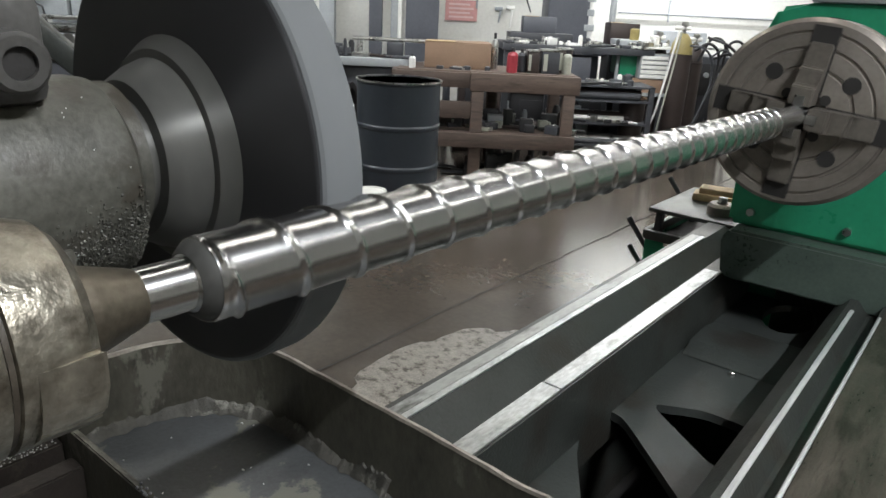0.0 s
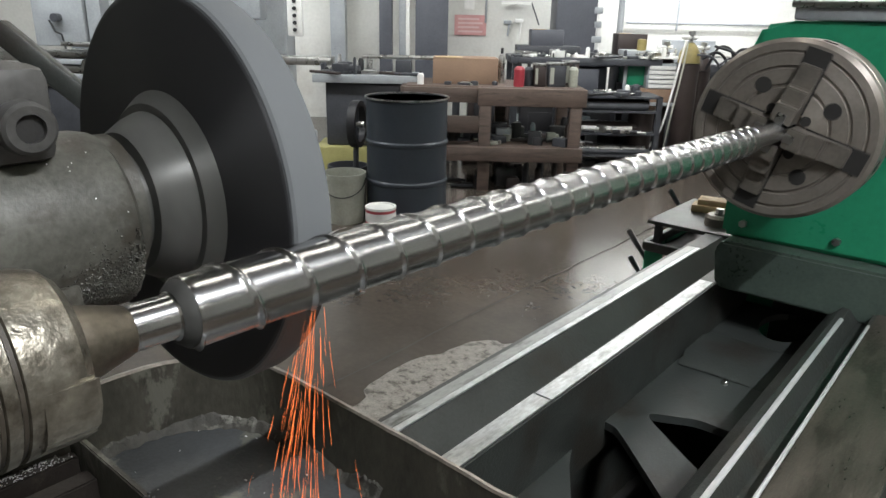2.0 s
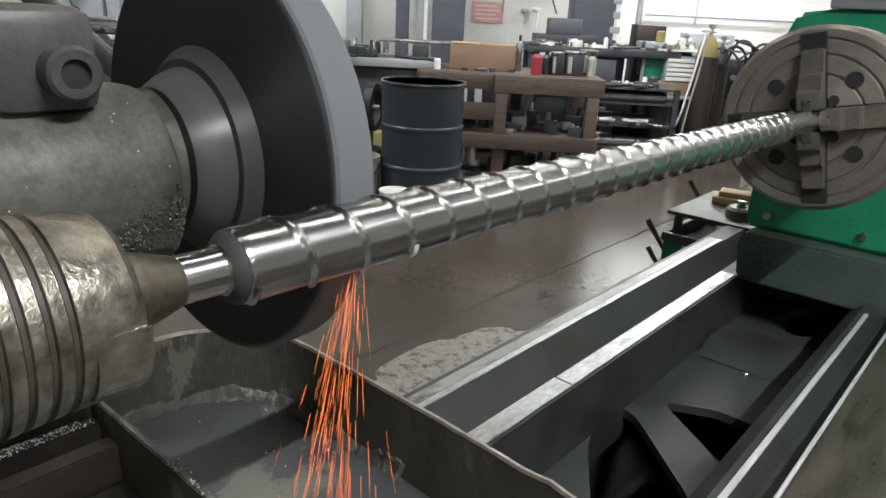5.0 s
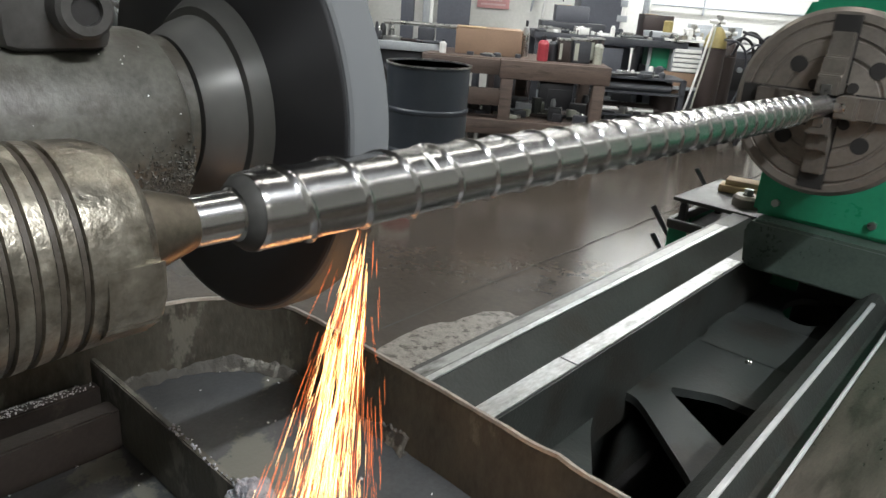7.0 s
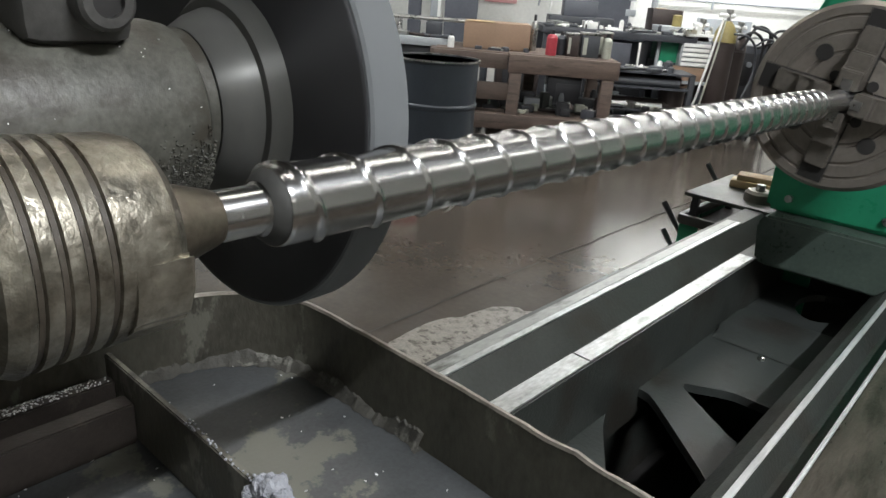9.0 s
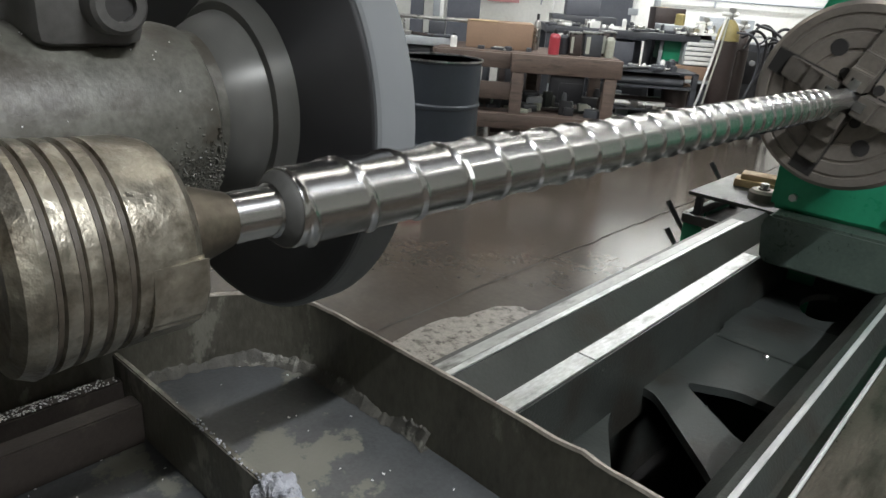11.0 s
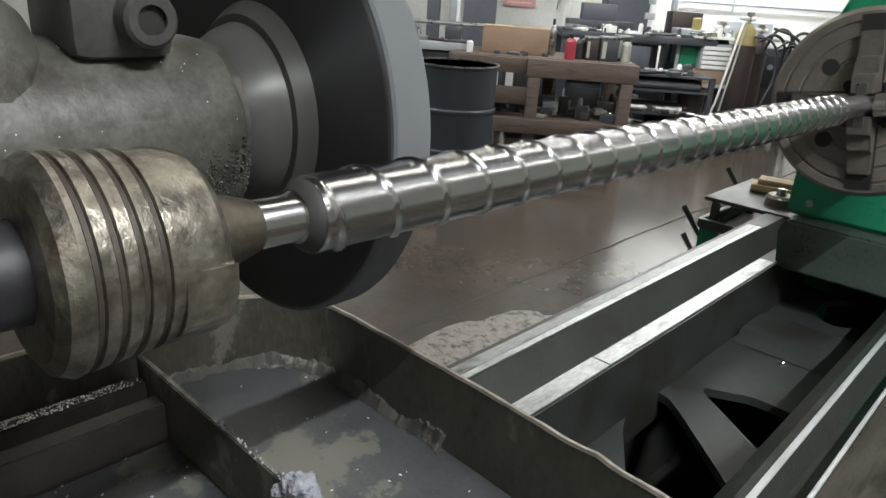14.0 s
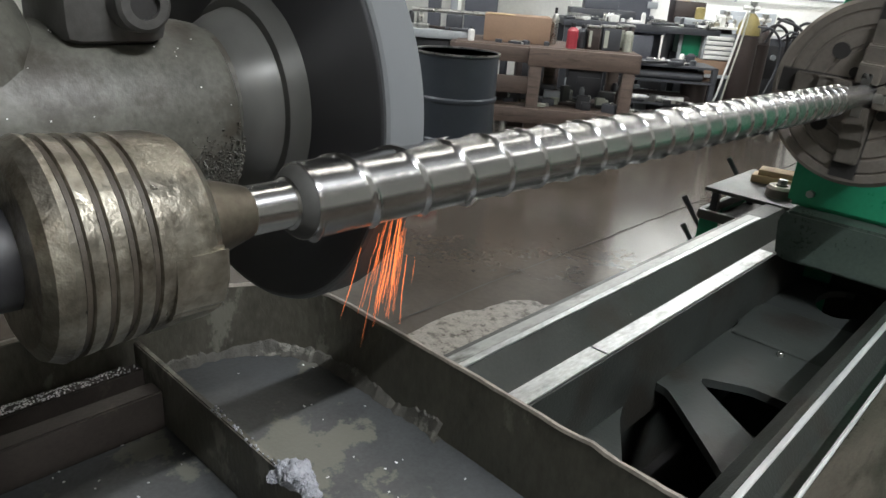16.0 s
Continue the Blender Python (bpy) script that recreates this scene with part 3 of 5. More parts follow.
def grinder():
    g = thing("grinding_head", pose(WX, 0, WZ), "grey-green oily grinding spindle head beside the lathe", "grinding head")
    part("housing", revolve([(-0.75, 0.03), (-0.75, 0.090), (-0.05, 0.090), (0.074, 0.090), (0.088, 0.087), (0.095, 0.078), (0.096, 0.03)], 72, None, pose(0.008, 0, -0.008), True), M_HOUSING, g, "round cast spindle housing")
    part("rear_hump", revolve([(-0.75, 0.03), (-0.75, 0.092), (-0.095, 0.092), (-0.078, 0.086), (-0.062, 0.072), (-0.052, 0.05), (-0.052, 0.03)], 72, None, pose(-0.008, 0, 0.030), True), M_HOUSING, g, "raised rear hump of the housing")
    part("casting_foot", B(-0.02, 0.0965, -0.70, 0.030, -0.112, -0.040, bevel=0.007), M_HOUSING, g, "square cast foot along the housing")
    part("nose", revolve([(0.094, 0.03), (0.094, 0.074), (0.110, 0.074), (0.110, 0.03)], 64, closed=True), M_HOUSING, g)
    bm = B(-0.03, 0.072, -0.046, 0.040, 0.066, 0.150, bevel=0.014)
    part("clamp_block", bm, M_CLAMP, g, "grey clamp lug on the housing")
    bm = revolve([(0, 0.018), (0.0, 0.023), (0.018, 0.022), (0.021, 0.019), (0.021, 0.012), (0.010, 0.012), (0.009, 0.0)], 40, None, pose(0.071, 0.010, 0.100, 0, 0, -90))
    part("clamp_bolt", bm, M_CLAMP, g, "hollow socket-head clamp bolt")
    part("bolt_socket", revolve([(0.0, 0.013), (0.007, 0.013)], 6, None, pose(0.080, 0.010, 0.100, 0, 0, -90)), M_DARK, g)
    part("base", B(-0.24, 0.02, -0.95, -0.36, -0.55, -0.05, bevel=0.02), M_HOUSING, g, "cast base of the head")
    arm = bmesh.new()
    p, q = Vector(ARM_A) - Vector((WX, 0, WZ)), Vector(ARM_B) - Vector((WX, 0, WZ))
    m = Matrix.Translation(p) @ (q - p).to_track_quat("Y", "Z").to_matrix().to_4x4()
    box(arm, -0.03, 0.03, 0.0, (q - p).length + 0.05, -0.02, 0.02, bevel=0.006, m=m)
    part("guard_arm", arm, M_BED, g, "slanting grimy steel guard arm")
    rnd = random.Random(11)
    bm = bmesh.new()
    for _ in range(2600):
        a, y = math.radians(rnd.gauss(124, 13)), 0.09 - abs(rnd.gauss(0, 0.030))
        r = 0.0902
        s = rnd.uniform(0.0003, 0.0010)
        box(bm, -s, s, -s, s, -s, s, m=Matrix.Translation((r * math.sin(a) + 0.008, y, r * math.cos(a) - 0.008)) @ Euler((rnd.uniform(0, 3), rnd.uniform(0, 3), 0)).to_matrix().to_4x4())
    tagged(part("swarf_crust", bm, M_HOUSING, g), kind="stuff")
    bm = bmesh.new()
    for _ in range(70):
        a, y = math.radians(rnd.uniform(20, 115)), rnd.uniform(-0.3, 0.085)
        s = rnd.uniform(0.0002, 0.00055)
        box(bm, -s, s, -s, s, -0.0003, 0.0004, m=Matrix.Translation((0.0903 * math.sin(a) + 0.008, y, 0.0903 * math.cos(a) - 0.008)) @ pose(0, 0, 0, 0, math.degrees(a), 0))
    tagged(part("metal_specks", bm, M_CHIP, g), kind="stuff")
    w = part("grinding_wheel", revolve([(0.001, 0.03), (0.0, 0.03), (0.0, WR - 0.010), (0.0012, WR - 0.0065), (0.0042, WR - 0.0030), (0.046, WR - 0.004), (0.05, WR - 0.010), (0.05, 0.03)], 128, closed=True), M_WHEEL, g, "large dark grey abrasive wheel, spinning")
    w.location = (0, WY, 0)
    part("rim_face", revolve([(0.0015, WR - 0.0065), (0.0022, WR - 0.0035), (0.0050, WR - 0.0010), (0.0085, WR), (0.0415, WR), (0.045, WR - 0.001), (0.0475, WR - 0.0035), (0.0475, WR - 0.0065)], 128, closed=True), M_RIM, w, "pale grey grinding face")
    part("outer_flange", revolve([(-0.016, 0.03), (-0.016, 0.101), (-0.013, 0.104), (-0.001, 0.114), (-0.001, 0.03)], 96, closed=True), M_FLANGE, w, "turned steel flange")
    part("inner_flange", revolve([(-0.050, 0.03), (-0.050, 0.074), (-0.046, 0.078), (-0.030, 0.088), (-0.0165, 0.093), (-0.0165, 0.03)], 96, closed=True), M_FLANGE, w, "stepped steel hub")
    part("arbor", revolve([(-0.075, 0.02), (-0.075, 0.06), (-0.046, 0.06), (-0.046, 0.02)], 48, closed=True), M_FLANGE, w)
    return w


WHEEL = grinder()


def coolant_tray():
    t = thing("coolant_tray", pose(0, 0, 0), "grimy steel coolant tray across the lathe bed", "tray")
    path = [(0.40, 0.434), (0.1, 0.438), (-0.15, 0.449), (-0.46, 0.452)]
    cx, cy, r = -0.46, 0.262, 0.19
    path += [(cx + r * math.cos(a), cy + r * math.sin(a)) for a in [math.radians(90 + 10 * i) for i in range(1, 10)]]
    path += [(-0.655, 0.1), (-0.655, -0.15), (-0.655, -0.55)]
    rnd = random.Random(3)
    # fine steps along the rim so that its lip can be dented
    fine = []
    for (x0, y0), (x1, y1) in zip(path, path[1:]):
        k = max(1, int(math.hypot(x1 - x0, y1 - y0) / 0.02))
        fine += [(x0 + (x1 - x0) * i / k, y0 + (y1 - y0) * i / k) for i in range(k)]
    fine.append(path[-1])
    bm = bmesh.new()
    prev = None
    for i, (x, y) in enumerate(fine):
        a, b = fine[max(i - 1, 0)], fine[min(i + 1, len(fine) - 1)]
        d = Vector((b[0] - a[0], b[1] - a[1])).normalized()
        nx, ny = -d.y, d.x
        th = 0.003
        dz = rnd.uniform(-0.0015, 0.0015) + (0.004 * math.exp(-((x - 0.06) / 0.02) ** 2) if y > 0.4 else 0)
        th = 0.0032
        sec = [(-th, 0.684), (-th, 0.832 + dz), (-th * 0.5, 0.8345 + dz), (th * 0.5, 0.8345 + dz), (th, 0.832 + dz), (th, 0.684)]
        cur = [bm.verts.new((x + nx * o, y + ny * o, z)) for o, z in sec]
        if prev:
            for k in range(len(sec)):
                bm.faces.new((prev[k], prev[(k + 1) % len(sec)], cur[(k + 1) % len(sec)], cur[k]))
        else:
            bm.faces.new(cur)
        prev = cur
    bm.faces.new(prev)
    part("wall", bm, M_TRAY, t, "upright steel rim with a ragged lip")
    lip = bmesh.new()
    prev = None
    for i, (x, y) in enumerate(fine):
        a, b = fine[max(i - 1, 0)], fine[min(i + 1, len(fine) - 1)]
        d = Vector((b[0] - a[0], b[1] - a[1])).normalized()
        nx, ny = -d.y, d.x
        w = 0.0042 + 0.0012 * noise.noise((x * 40, y * 40, 0))
        dz = 0.0016 * noise.noise((x * 60, y * 60, 3)) + (0.005 * math.exp(-((x - 0.06) / 0.02) ** 2) if y > 0.4 else 0)
        cur = [lip.verts.new((x + nx * o, y + ny * o, z + dz)) for o, z in ((-w, 0.8335), (-w * 0.6, 0.838), (w * 0.6, 0.838), (w, 0.8335))]
        if prev:
            for k in range(4):
                lip.faces.new((prev[k], prev[(k + 1) % 4], cur[(k + 1) % 4], cur[k]))
        prev = cur
    part("lip", lip, M_LIP, t, "pale worn ragged edge")
    crust, prev = bmesh.new(), None
    steps = [Vector(p).lerp(Vector(q), k / 6) for p, q in zip(fine, fine[1:]) for k in range(6)]
    for i in range(1, len(steps) - 1):
        (x, y), a, b = steps[i], steps[i - 1], steps[i + 1]
        if x > -0.20 or y < 0.155:
            continue
        d = Vector((b[0] - a[0], b[1] - a[1])).normalized()
        h = 0.716 + 0.022 * noise.noise((x * 11, y * 11, 2)) + 0.007 * noise.noise((x * 70, y * 70, 5)) + 0.004 * noise.noise((x * 190, y * 190, 5))
        cur = [crust.verts.new((x - d.y * o, y + d.x * o, z)) for o, z in ((0.003, 0.696), (0.003, h), (0.0065, h - 0.003), (0.016 + 0.008 * noise.noise((x * 50, y * 50, 9)), 0.696))]
        if prev:
            for k in range(4):
                crust.faces.new((prev[k], prev[(k + 1) % 4], cur[(k + 1) % 4], cur[k]))
        prev = cur
    part("sludge_crust", crust, M_CRUST, t, "ragged dried sludge along the foot of the rim")
    poly = [(x * 0.995, y - 0.004) for x, y in path] + [(0.40, -0.55)]
    part("pan", prism(poly, 0.690, 0.695, "z"), M_SLUDGE, t, "pan wet with grey grinding sludge")
    part("divider", bent([(0.140, 0.696), (0.140, 0.805), (0.150, 0.805), (0.150, 0.696)], -0.60, -0.02, "x", 0.002), M_TRAY, t, "upright divider bar")
    part("ledge", B(-0.645, -0.588, -0.55, 0.136, 0.696, 0.742, bevel=0.003), M_LEDGE, t, "chip-strewn ledge")
    part("side_rail", bent([(-0.585, 0.696), (-0.585, 0.775), (-0.562, 0.775), (-0.562, 0.696)], -0.55, 0.138, "y", 0.003), M_LEDGE, t)
    part("side_rail", bent([(-0.535, 0.696), (-0.535, 0.765), (-0.50, 0.765), (-0.50, 0.696)], -0.55, 0.138, "y", 0.003), M_LEDGE, t)
    bm = bmesh.new()
    for k in range(14):
        x = -0.165 + rnd.gauss(0, 0.018)
        size = rnd.uniform(0.006, 0.015) * (1.2 - min(abs(x + 0.165) * 12, 0.7))
        r = bmesh.ops.create_icosphere(bm, subdivisions=4, radius=size,
                                       matrix=Matrix.Translation((x, 0.145 + rnd.gauss(0, 0.005), 0.804 + rnd.uniform(0.0, 0.016) * (size > 0.009))))
        for v in r["verts"]:
            v.co += Vector((noise.noise(v.co * 90), noise.noise(v.co * 90 + Vector((7, 0, 0))), noise.noise(v.co * 130))) * 0.006
            v.co += Vector((noise.noise(v.co * 420), noise.noise(v.co * 420 + Vector((7, 0, 0))), noise.noise(v.co * 420 + Vector((0, 7, 0))))) * 0.0022
    for k in range(60):
        x = rnd.uniform(-0.36, -0.14)
        bmesh.ops.create_icosphere(bm, subdivisions=1, radius=rnd.uniform(0.0008, 0.0026), matrix=Matrix.Translation((x, 0.145 + rnd.uniform(-0.005, 0.005), 0.8055)))
    tagged(part("dust_heap", bm, M_DUST), "clump of pale grey grinding dust on the divider", "dust", kind="stuff")
    bm = bmesh.new()
    for _ in range(260):
        x, y = rnd.uniform(-0.64, -0.1), rnd.uniform(-0.4, 0.42)
        if rnd.random() < 0.6:
            x, y = rnd.uniform(-0.65, -0.5), rnd.uniform(-0.3, 0.12)
        m = Matrix.Translation((x, y, 0.6965)) @ Euler((rnd.uniform(-.5, .5), rnd.uniform(-.5, .5), rnd.uniform(0, 6))).to_matrix().to_4x4()
        s = rnd.uniform(0.0005, 0.0012)
        box(bm, -s * 2, s * 2, -s, s, -0.0004, 0.0006, m=m)
    for _ in range(2200):
        on = rnd.random()
        x, z = (rnd.uniform(-0.64, -0.59), 0.7428) if on < 0.6 else ((rnd.uniform(-0.583, -0.564), 0.7758) if on < 0.75 else (rnd.uniform(-0.56, -0.538), 0.6965))
        y = rnd.uniform(-0.2, 0.13) if rnd.random() < 0.5 else min(rnd.gauss(-0.02, 0.06), 0.13)
        m = Matrix.Translation((x, y, z)) @ Euler((rnd.uniform(-.6, .6), rnd.uniform(-.6, .6), rnd.uniform(0, 6))).to_matrix().to_4x4()
        s = rnd.uniform(0.0003, 0.0009)
        box(bm, -s * 1.6, s * 1.6, -s, s, -0.0004, 0.0006, m=m)
    tagged(part("metal_chips", bm, M_CHIP), "bright scattered metal chips in the tray", "metal chips", kind="stuff")


coolant_tray()

# ---- behind the lathe ----
def oil_drum():
    d = thing("oil_drum", bg(-0.26, 5.02), "dark blue-grey steel oil drum, open topped", "drum")
    R = 0.292
    prof = [(0.0, R), (0.02, R + 0.005)]
    for z in (0.30, 0.58):
        prof += [(z - 0.02, R - 0.003), (z - 0.008, R + 0.006), (z + 0.008, R + 0.006), (z + 0.02, R - 0.003)]
    prof += [(0.865, R - 0.003), (0.872, R + 0.006), (0.884, R + 0.006), (0.886, R), (0.875, R - 0.008), (0.05, R - 0.01), (0.04, 0.0)]
    part("shell", vturn([(0.0, 0.0)] + prof, 64), M_DRUM, d)
    part("rim", vturn([(0.879, R - 0.004), (0.879, R + 0.009), (0.889, R + 0.009), (0.889, R - 0.004), (0.879, R - 0.004)], 64), M_STEEL, d, "bright rolled rim")
    part("contents", vturn([(0.70, 0.0), (0.70, R - 0.012), (0.69, R - 0.012), (0.69, 0)], 40), M_DARK, d, "dark swarf filling")


oil_drum()


def pail(m, name, label, mat_, r, h, group=""):
    p = thing(name, m, label, "bucket", group)
    part("shell", vturn([(0, 0), (0, r * 0.88), (h * 0.9, r), (h * 0.9, r + 0.006), (h, r + 0.006), (h, r - 0.006), (0.02, r * 0.86), (0.02, 0)], 40), mat_, p)
    bm = bmesh.new()
    pts = [(r * 1.02 * math.cos(a), -0.02 - r * 0.6 * math.sin(a) * 0.3 - r * 0.9 * math.sin(a), h * 0.86 - 0.1 * math.sin(a)) for a in [math.pi * i / 12 for i in range(13)]]
    part("handle", tube(bm, pts, 0.004, 6), M_BLACK, p, "thin wire bail")


pail(bg(-0.70, 4.9), "bucket", "dirty cream plastic pail with dark rim", M_CREAM, 0.15, 0.36)
pail(bg(-0.72, 5.25), "bucket", "dark plastic pail holding scrap", M_DGREY, 0.15, 0.34)


def red_can():
    c = thing("paint_can", bg(-0.40, 4.45), "small red and white tin standing on the floor", "tin")
    part("shell", vturn([(0, 0), (0, 0.10), (0.22, 0.10), (0.22, 0)], 32), M_RED, c)
    part("label_band", vturn([(0.14, 0.1), (0.14, 0.1015), (0.20, 0.1015), (0.20, 0.1)], 32), M_WHITE, c, "white band")
    part("lid", vturn([(0.22, 0.0), (0.22, 0.103), (0.235, 0.103), (0.235, 0.09), (0.228, 0.085), (0.228, 0)], 32), M_WHITE, c)


red_can()


def timber_bench():
    b = thing("timber_workbench", bg(-0.32, 5.95), "oil-stained timber workbench with a lower shelf", "workbench")
    L, D, H = 1.50, 0.75, 0.88
    for i in range(5):
        part("top_plank", B(0, L, 0.0 + 0.15 * i, 0.146 + 0.15 * i, H - 0.04, H, bevel=0.004), M_WOOD, b)
    part("front_apron", B(-0.01, 0.60, -0.045, -0.002, H - 0.13, H - 0.01, bevel=0.004), M_WOOD, b)
    part("front_apron", B(0.605, L + 0.01, -0.075, -0.002, H - 0.15, H - 0.005, bevel=0.004), M_WOOD, b)
    part("side_apron", B(-0.045, -0.002, 0, D, H - 0.13, H - 0.01, bevel=0.004), M_WOOD, b)
    for x, y in ((0.62, -0.07), (1.38, -0.07), (0.02, 0.02), (0.02, 0.65), (1.38, 0.65), (0.8, 0.65)):
        part("leg", B(x, x + 0.10, y, y + 0.095, 0, H - 0.151, bevel=0.005), M_WOOD, b)
    part("shelf_rail", B(0.0, L, -0.115, -0.072, 0.27, 0.39, bevel=0.004), M_WOOD, b)
    part("shelf_rail", B(-0.05, 0.62, -0.06, -0.02, 0.50, 0.64, bevel=0.004), M_WOOD, b)
    for i in range(4):
        part("shelf_plank", B(0.0, L, -0.06 + 0.19 * i, 0.12 + 0.19 * i, 0.36, 0.39, bevel=0.003), M_WOOD, b)
    return b


timber_bench()


def crate(m, w, d, h, label, mat_):
    c = thing("box", m, label, "box")
    part("carton", B(0, w, 0, d, 0, h, bevel=0.006), mat_, c)
    part("flap", B(0.02, w * 0.45, -0.004, d * 0.5, h, h + 0.004), M_WOODL, c, "loose paler flap")


crate(bg(-0.10, 6.15, 0.88), 0.56, 0.35, 0.215, "brown cardboard box lying on the timber bench", M_CARD)


def bottle(m, r, h, mat_, label, cap=M_BLACK, name="bottle"):
    b = thing(name, m, label, "bottle", "bottles on the bench")
    part("body", vturn([(0, 0), (0, r * 0.95), (0.01, r), (h * 0.7, r), (h * 0.8, r * 0.75), (h * 0.84, r * 0.35), (h * 0.84, 0)], 20), mat_, b)
    part("cap", vturn([(h * 0.84, 0), (h * 0.84, r * 0.4), (h, r * 0.4), (h, 0)], 16), cap, b)


bottle(bg(0.63, 6.02, 0.88), 0.045, 0.20, M_RED, "red plastic jug standing on the timber bench")
bottle(bg(-0.20, 6.05, 0.88), 0.028, 0.11, M_WHITE, "small white bottle on the timber bench")
bottle(bg(0.50, 6.3, 0.88), 0.03, 0.30, M_STEEL, "tall metal spray can on the timber bench")
bottle(bg(0.72, 6.12, 0.88), 0.04, 0.19, M_DGREY, "dark oil bottle on the timber bench")
bottle(bg(1.10, 6.1, 0.88), 0.04, 0.20, M_CREAM, "pale plastic bottle on the timber bench")


def tin_box(m, w, d, h, mat_, label):
    t = thing("tin_box", m, label, "box", "tins on the bench")
    part("body", B(0, w, 0, d, 0, h, bevel=0.005), mat_, t)
    part("lid", B(-0.004, w + 0.004, -0.004, d + 0.004, h + 0.0005, h + 0.018, bevel=0.003), M_STEEL, t, "bright metal lid")
    part("label_strip", B(w * 0.1, w * 0.32, -0.0035, -0.0005, h * 0.12, h * 0.88), M_CREAM, t, "pale strip")


tin_box(bg(0.76, 6.05, 0.88), 0.10, 0.14, 0.17, M_CYL, "dark brown metal tin on the timber bench")
tin_box(bg(0.88, 6.05, 0.88), 0.15, 0.16, 0.18, M_DGREY, "dark metal box on the timber bench")
tin_box(bg(1.04, 6.2, 0.88), 0.12, 0.16, 0.19, M_CYL, "dark brown metal box on the timber bench")


def clutter(name, label, m, w, d, n, seed, hmax=0.12, mats=(M_DGREY, M_STEEL, M_GREYM, M_BLACK, M_CYL), group="loose tools and parts"):
    """Small separate workshop parts set out over a w by d area."""
    rnd = random.Random(seed)
    for _ in range(n):
        x, y, h = rnd.uniform(0, w), rnd.uniform(0, d), rnd.uniform(0.02, hmax)
        k, mt = rnd.random(), rnd.choice(mats)
        s = rnd.uniform(0.02, 0.06)
        if k < 0.4:
            bm = B(-s * 1.3, s * 1.3, -s, s, 0, h * 0.7, bevel=0.004)
        elif k < 0.75:
            bm = vturn([(0, 0), (0, s * 0.7), (h * 0.8, s * 0.7), (h, s * 0.4), (h, 0)], 14)
        else:
            bm = rod(bmesh.new(), (-s * 3, 0, 0.014), (s * 3, 0, 0.014), 0.013, n=10)
        ob = part(name, bm, mt)
        ob.matrix_world = m @ pose(x, y, 0, 0, 0, rnd.uniform(-40, 40))
        tagged(ob, label, "machine part", group)


clutter("machine_part", "small oily metal part on the bench shelf", bg(-0.25, 5.95, 0.39), 1.35, 0.5, 22, 5, 0.2)
clutter("machine_part", "small metal part on the timber bench", bg(0.1, 6.45, 0.88), 0.9, 0.2, 9, 6, 0.16)


def steel_bench():
    b = thing("steel_workbench", bg(0.70, 7.6), "dark steel workbench crowded with tools", "workbench")
    L, D, H = 1.60, 0.8, 1.04
    part("top", B(0, L, 0, D, H - 0.07, H, bevel=0.006), M_DGREY, b)
    for x in (0.02, L - 0.09):
        for y in (0.03, D - 0.1):
            part("leg", B(x, x + 0.07, y, y + 0.07, 0, H - 0.071), M_DGREY, b)
    for z in (0.22, 0.62):
        part("shelf", B(0.02, L - 0.02, 0.02, D - 0.02, z, z + 0.03), M_DGREY, b)
    part("tool_chest", B(0.30, 0.95, 0.05, 0.5, 0.651, 0.93, bevel=0.006), M_COLUMN, b)
    part("riser", B(0.1, 0.8, 0.4, 0.75, H + 0.001, H + 0.10, bevel=0.004), M_DGREY, b)


steel_bench()
clutter("machine_part", "bright tool or part on the steel bench", bg(0.75, 7.65, 1.041), 1.5, 0.35, 26, 8, 0.12, (M_STEEL, M_WHITE, M_DGREY, M_STEEL))
clutter("machine_part", "dark part stored on the bench shelf", bg(0.75, 7.65, 0.65), 0.25, 0.4, 6, 9, 0.25)
clutter("machine_part", "dark part stored on the bench shelf", bg(0.75, 7.65, 0.25), 1.45, 0.5, 20, 10, 0.28)
crate(bg(0.95, 8.05, 1.141), 0.36, 0.25, 0.17, "dark equipment case on the steel bench", M_COLUMN)


def rack_of_stock():
    b = thing("stock_rack", bg(1.15, 6.95), "low dark steel rack holding bar stock", "rack")
    L, D = 1.0, 0.5
    for x in (0, L - 0.05):
        for y in (0, D - 0.05):
            part("post", B(x, x + 0.05, y, y + 0.05, 0, 0.72), M_DGREY, b)
    for z in (0.12, 0.34, 0.56, 0.70):
        part("shelf", B(0.0, L, 0.0, D, z, z + 0.02), M_DGREY, b)
    rnd = random.Random(7)
    for z in (0.141, 0.361, 0.581):
        for i in range(7):
            r = rnd.uniform(0.018, 0.045)
            y = 0.06 + 0.055 * i
            part("bar", rod(bmesh.new(), (rnd.uniform(0, 0.2), y, z + r), (rnd.uniform(0.7, 1.05), y, z + r), r, n=12), rnd.choice((M_DGREY, M_STEEL, M_CYL, M_DGREY)), b)


rack_of_stock()


def green_cabinet():
    c = thing("green_cabinet", bg(1.98, 7.75), "small green steel machine cabinet on a dark stand", "cabinet")
    part("body", B(0, 0.24, 0, 0.4, 0.76, 1.06, bevel=0.01), M_GREEN, c)
    part("frame", B(-0.03, 0.27, -0.015, 0.42, 1.061, 1.12, bevel=0.006), M_GREYM, c)
    part("stand", B(-0.02, 0.26, 0.0, 0.4, 0, 0.759, bevel=0.008), M_DGREY, c)
    part("post", B(-0.045, -0.012, -0.02, 0.02, 0.70, 1.06), M_GREYM, c)
    part("pot", vturn([(1.121, 0), (1.121, 0.05), (1.23, 0.05), (1.24, 0.03), (1.24, 0)], 20, None, (0.16, 0.15, 0)), M_YELLOW, c, "yellow lidded pot")


green_cabinet()


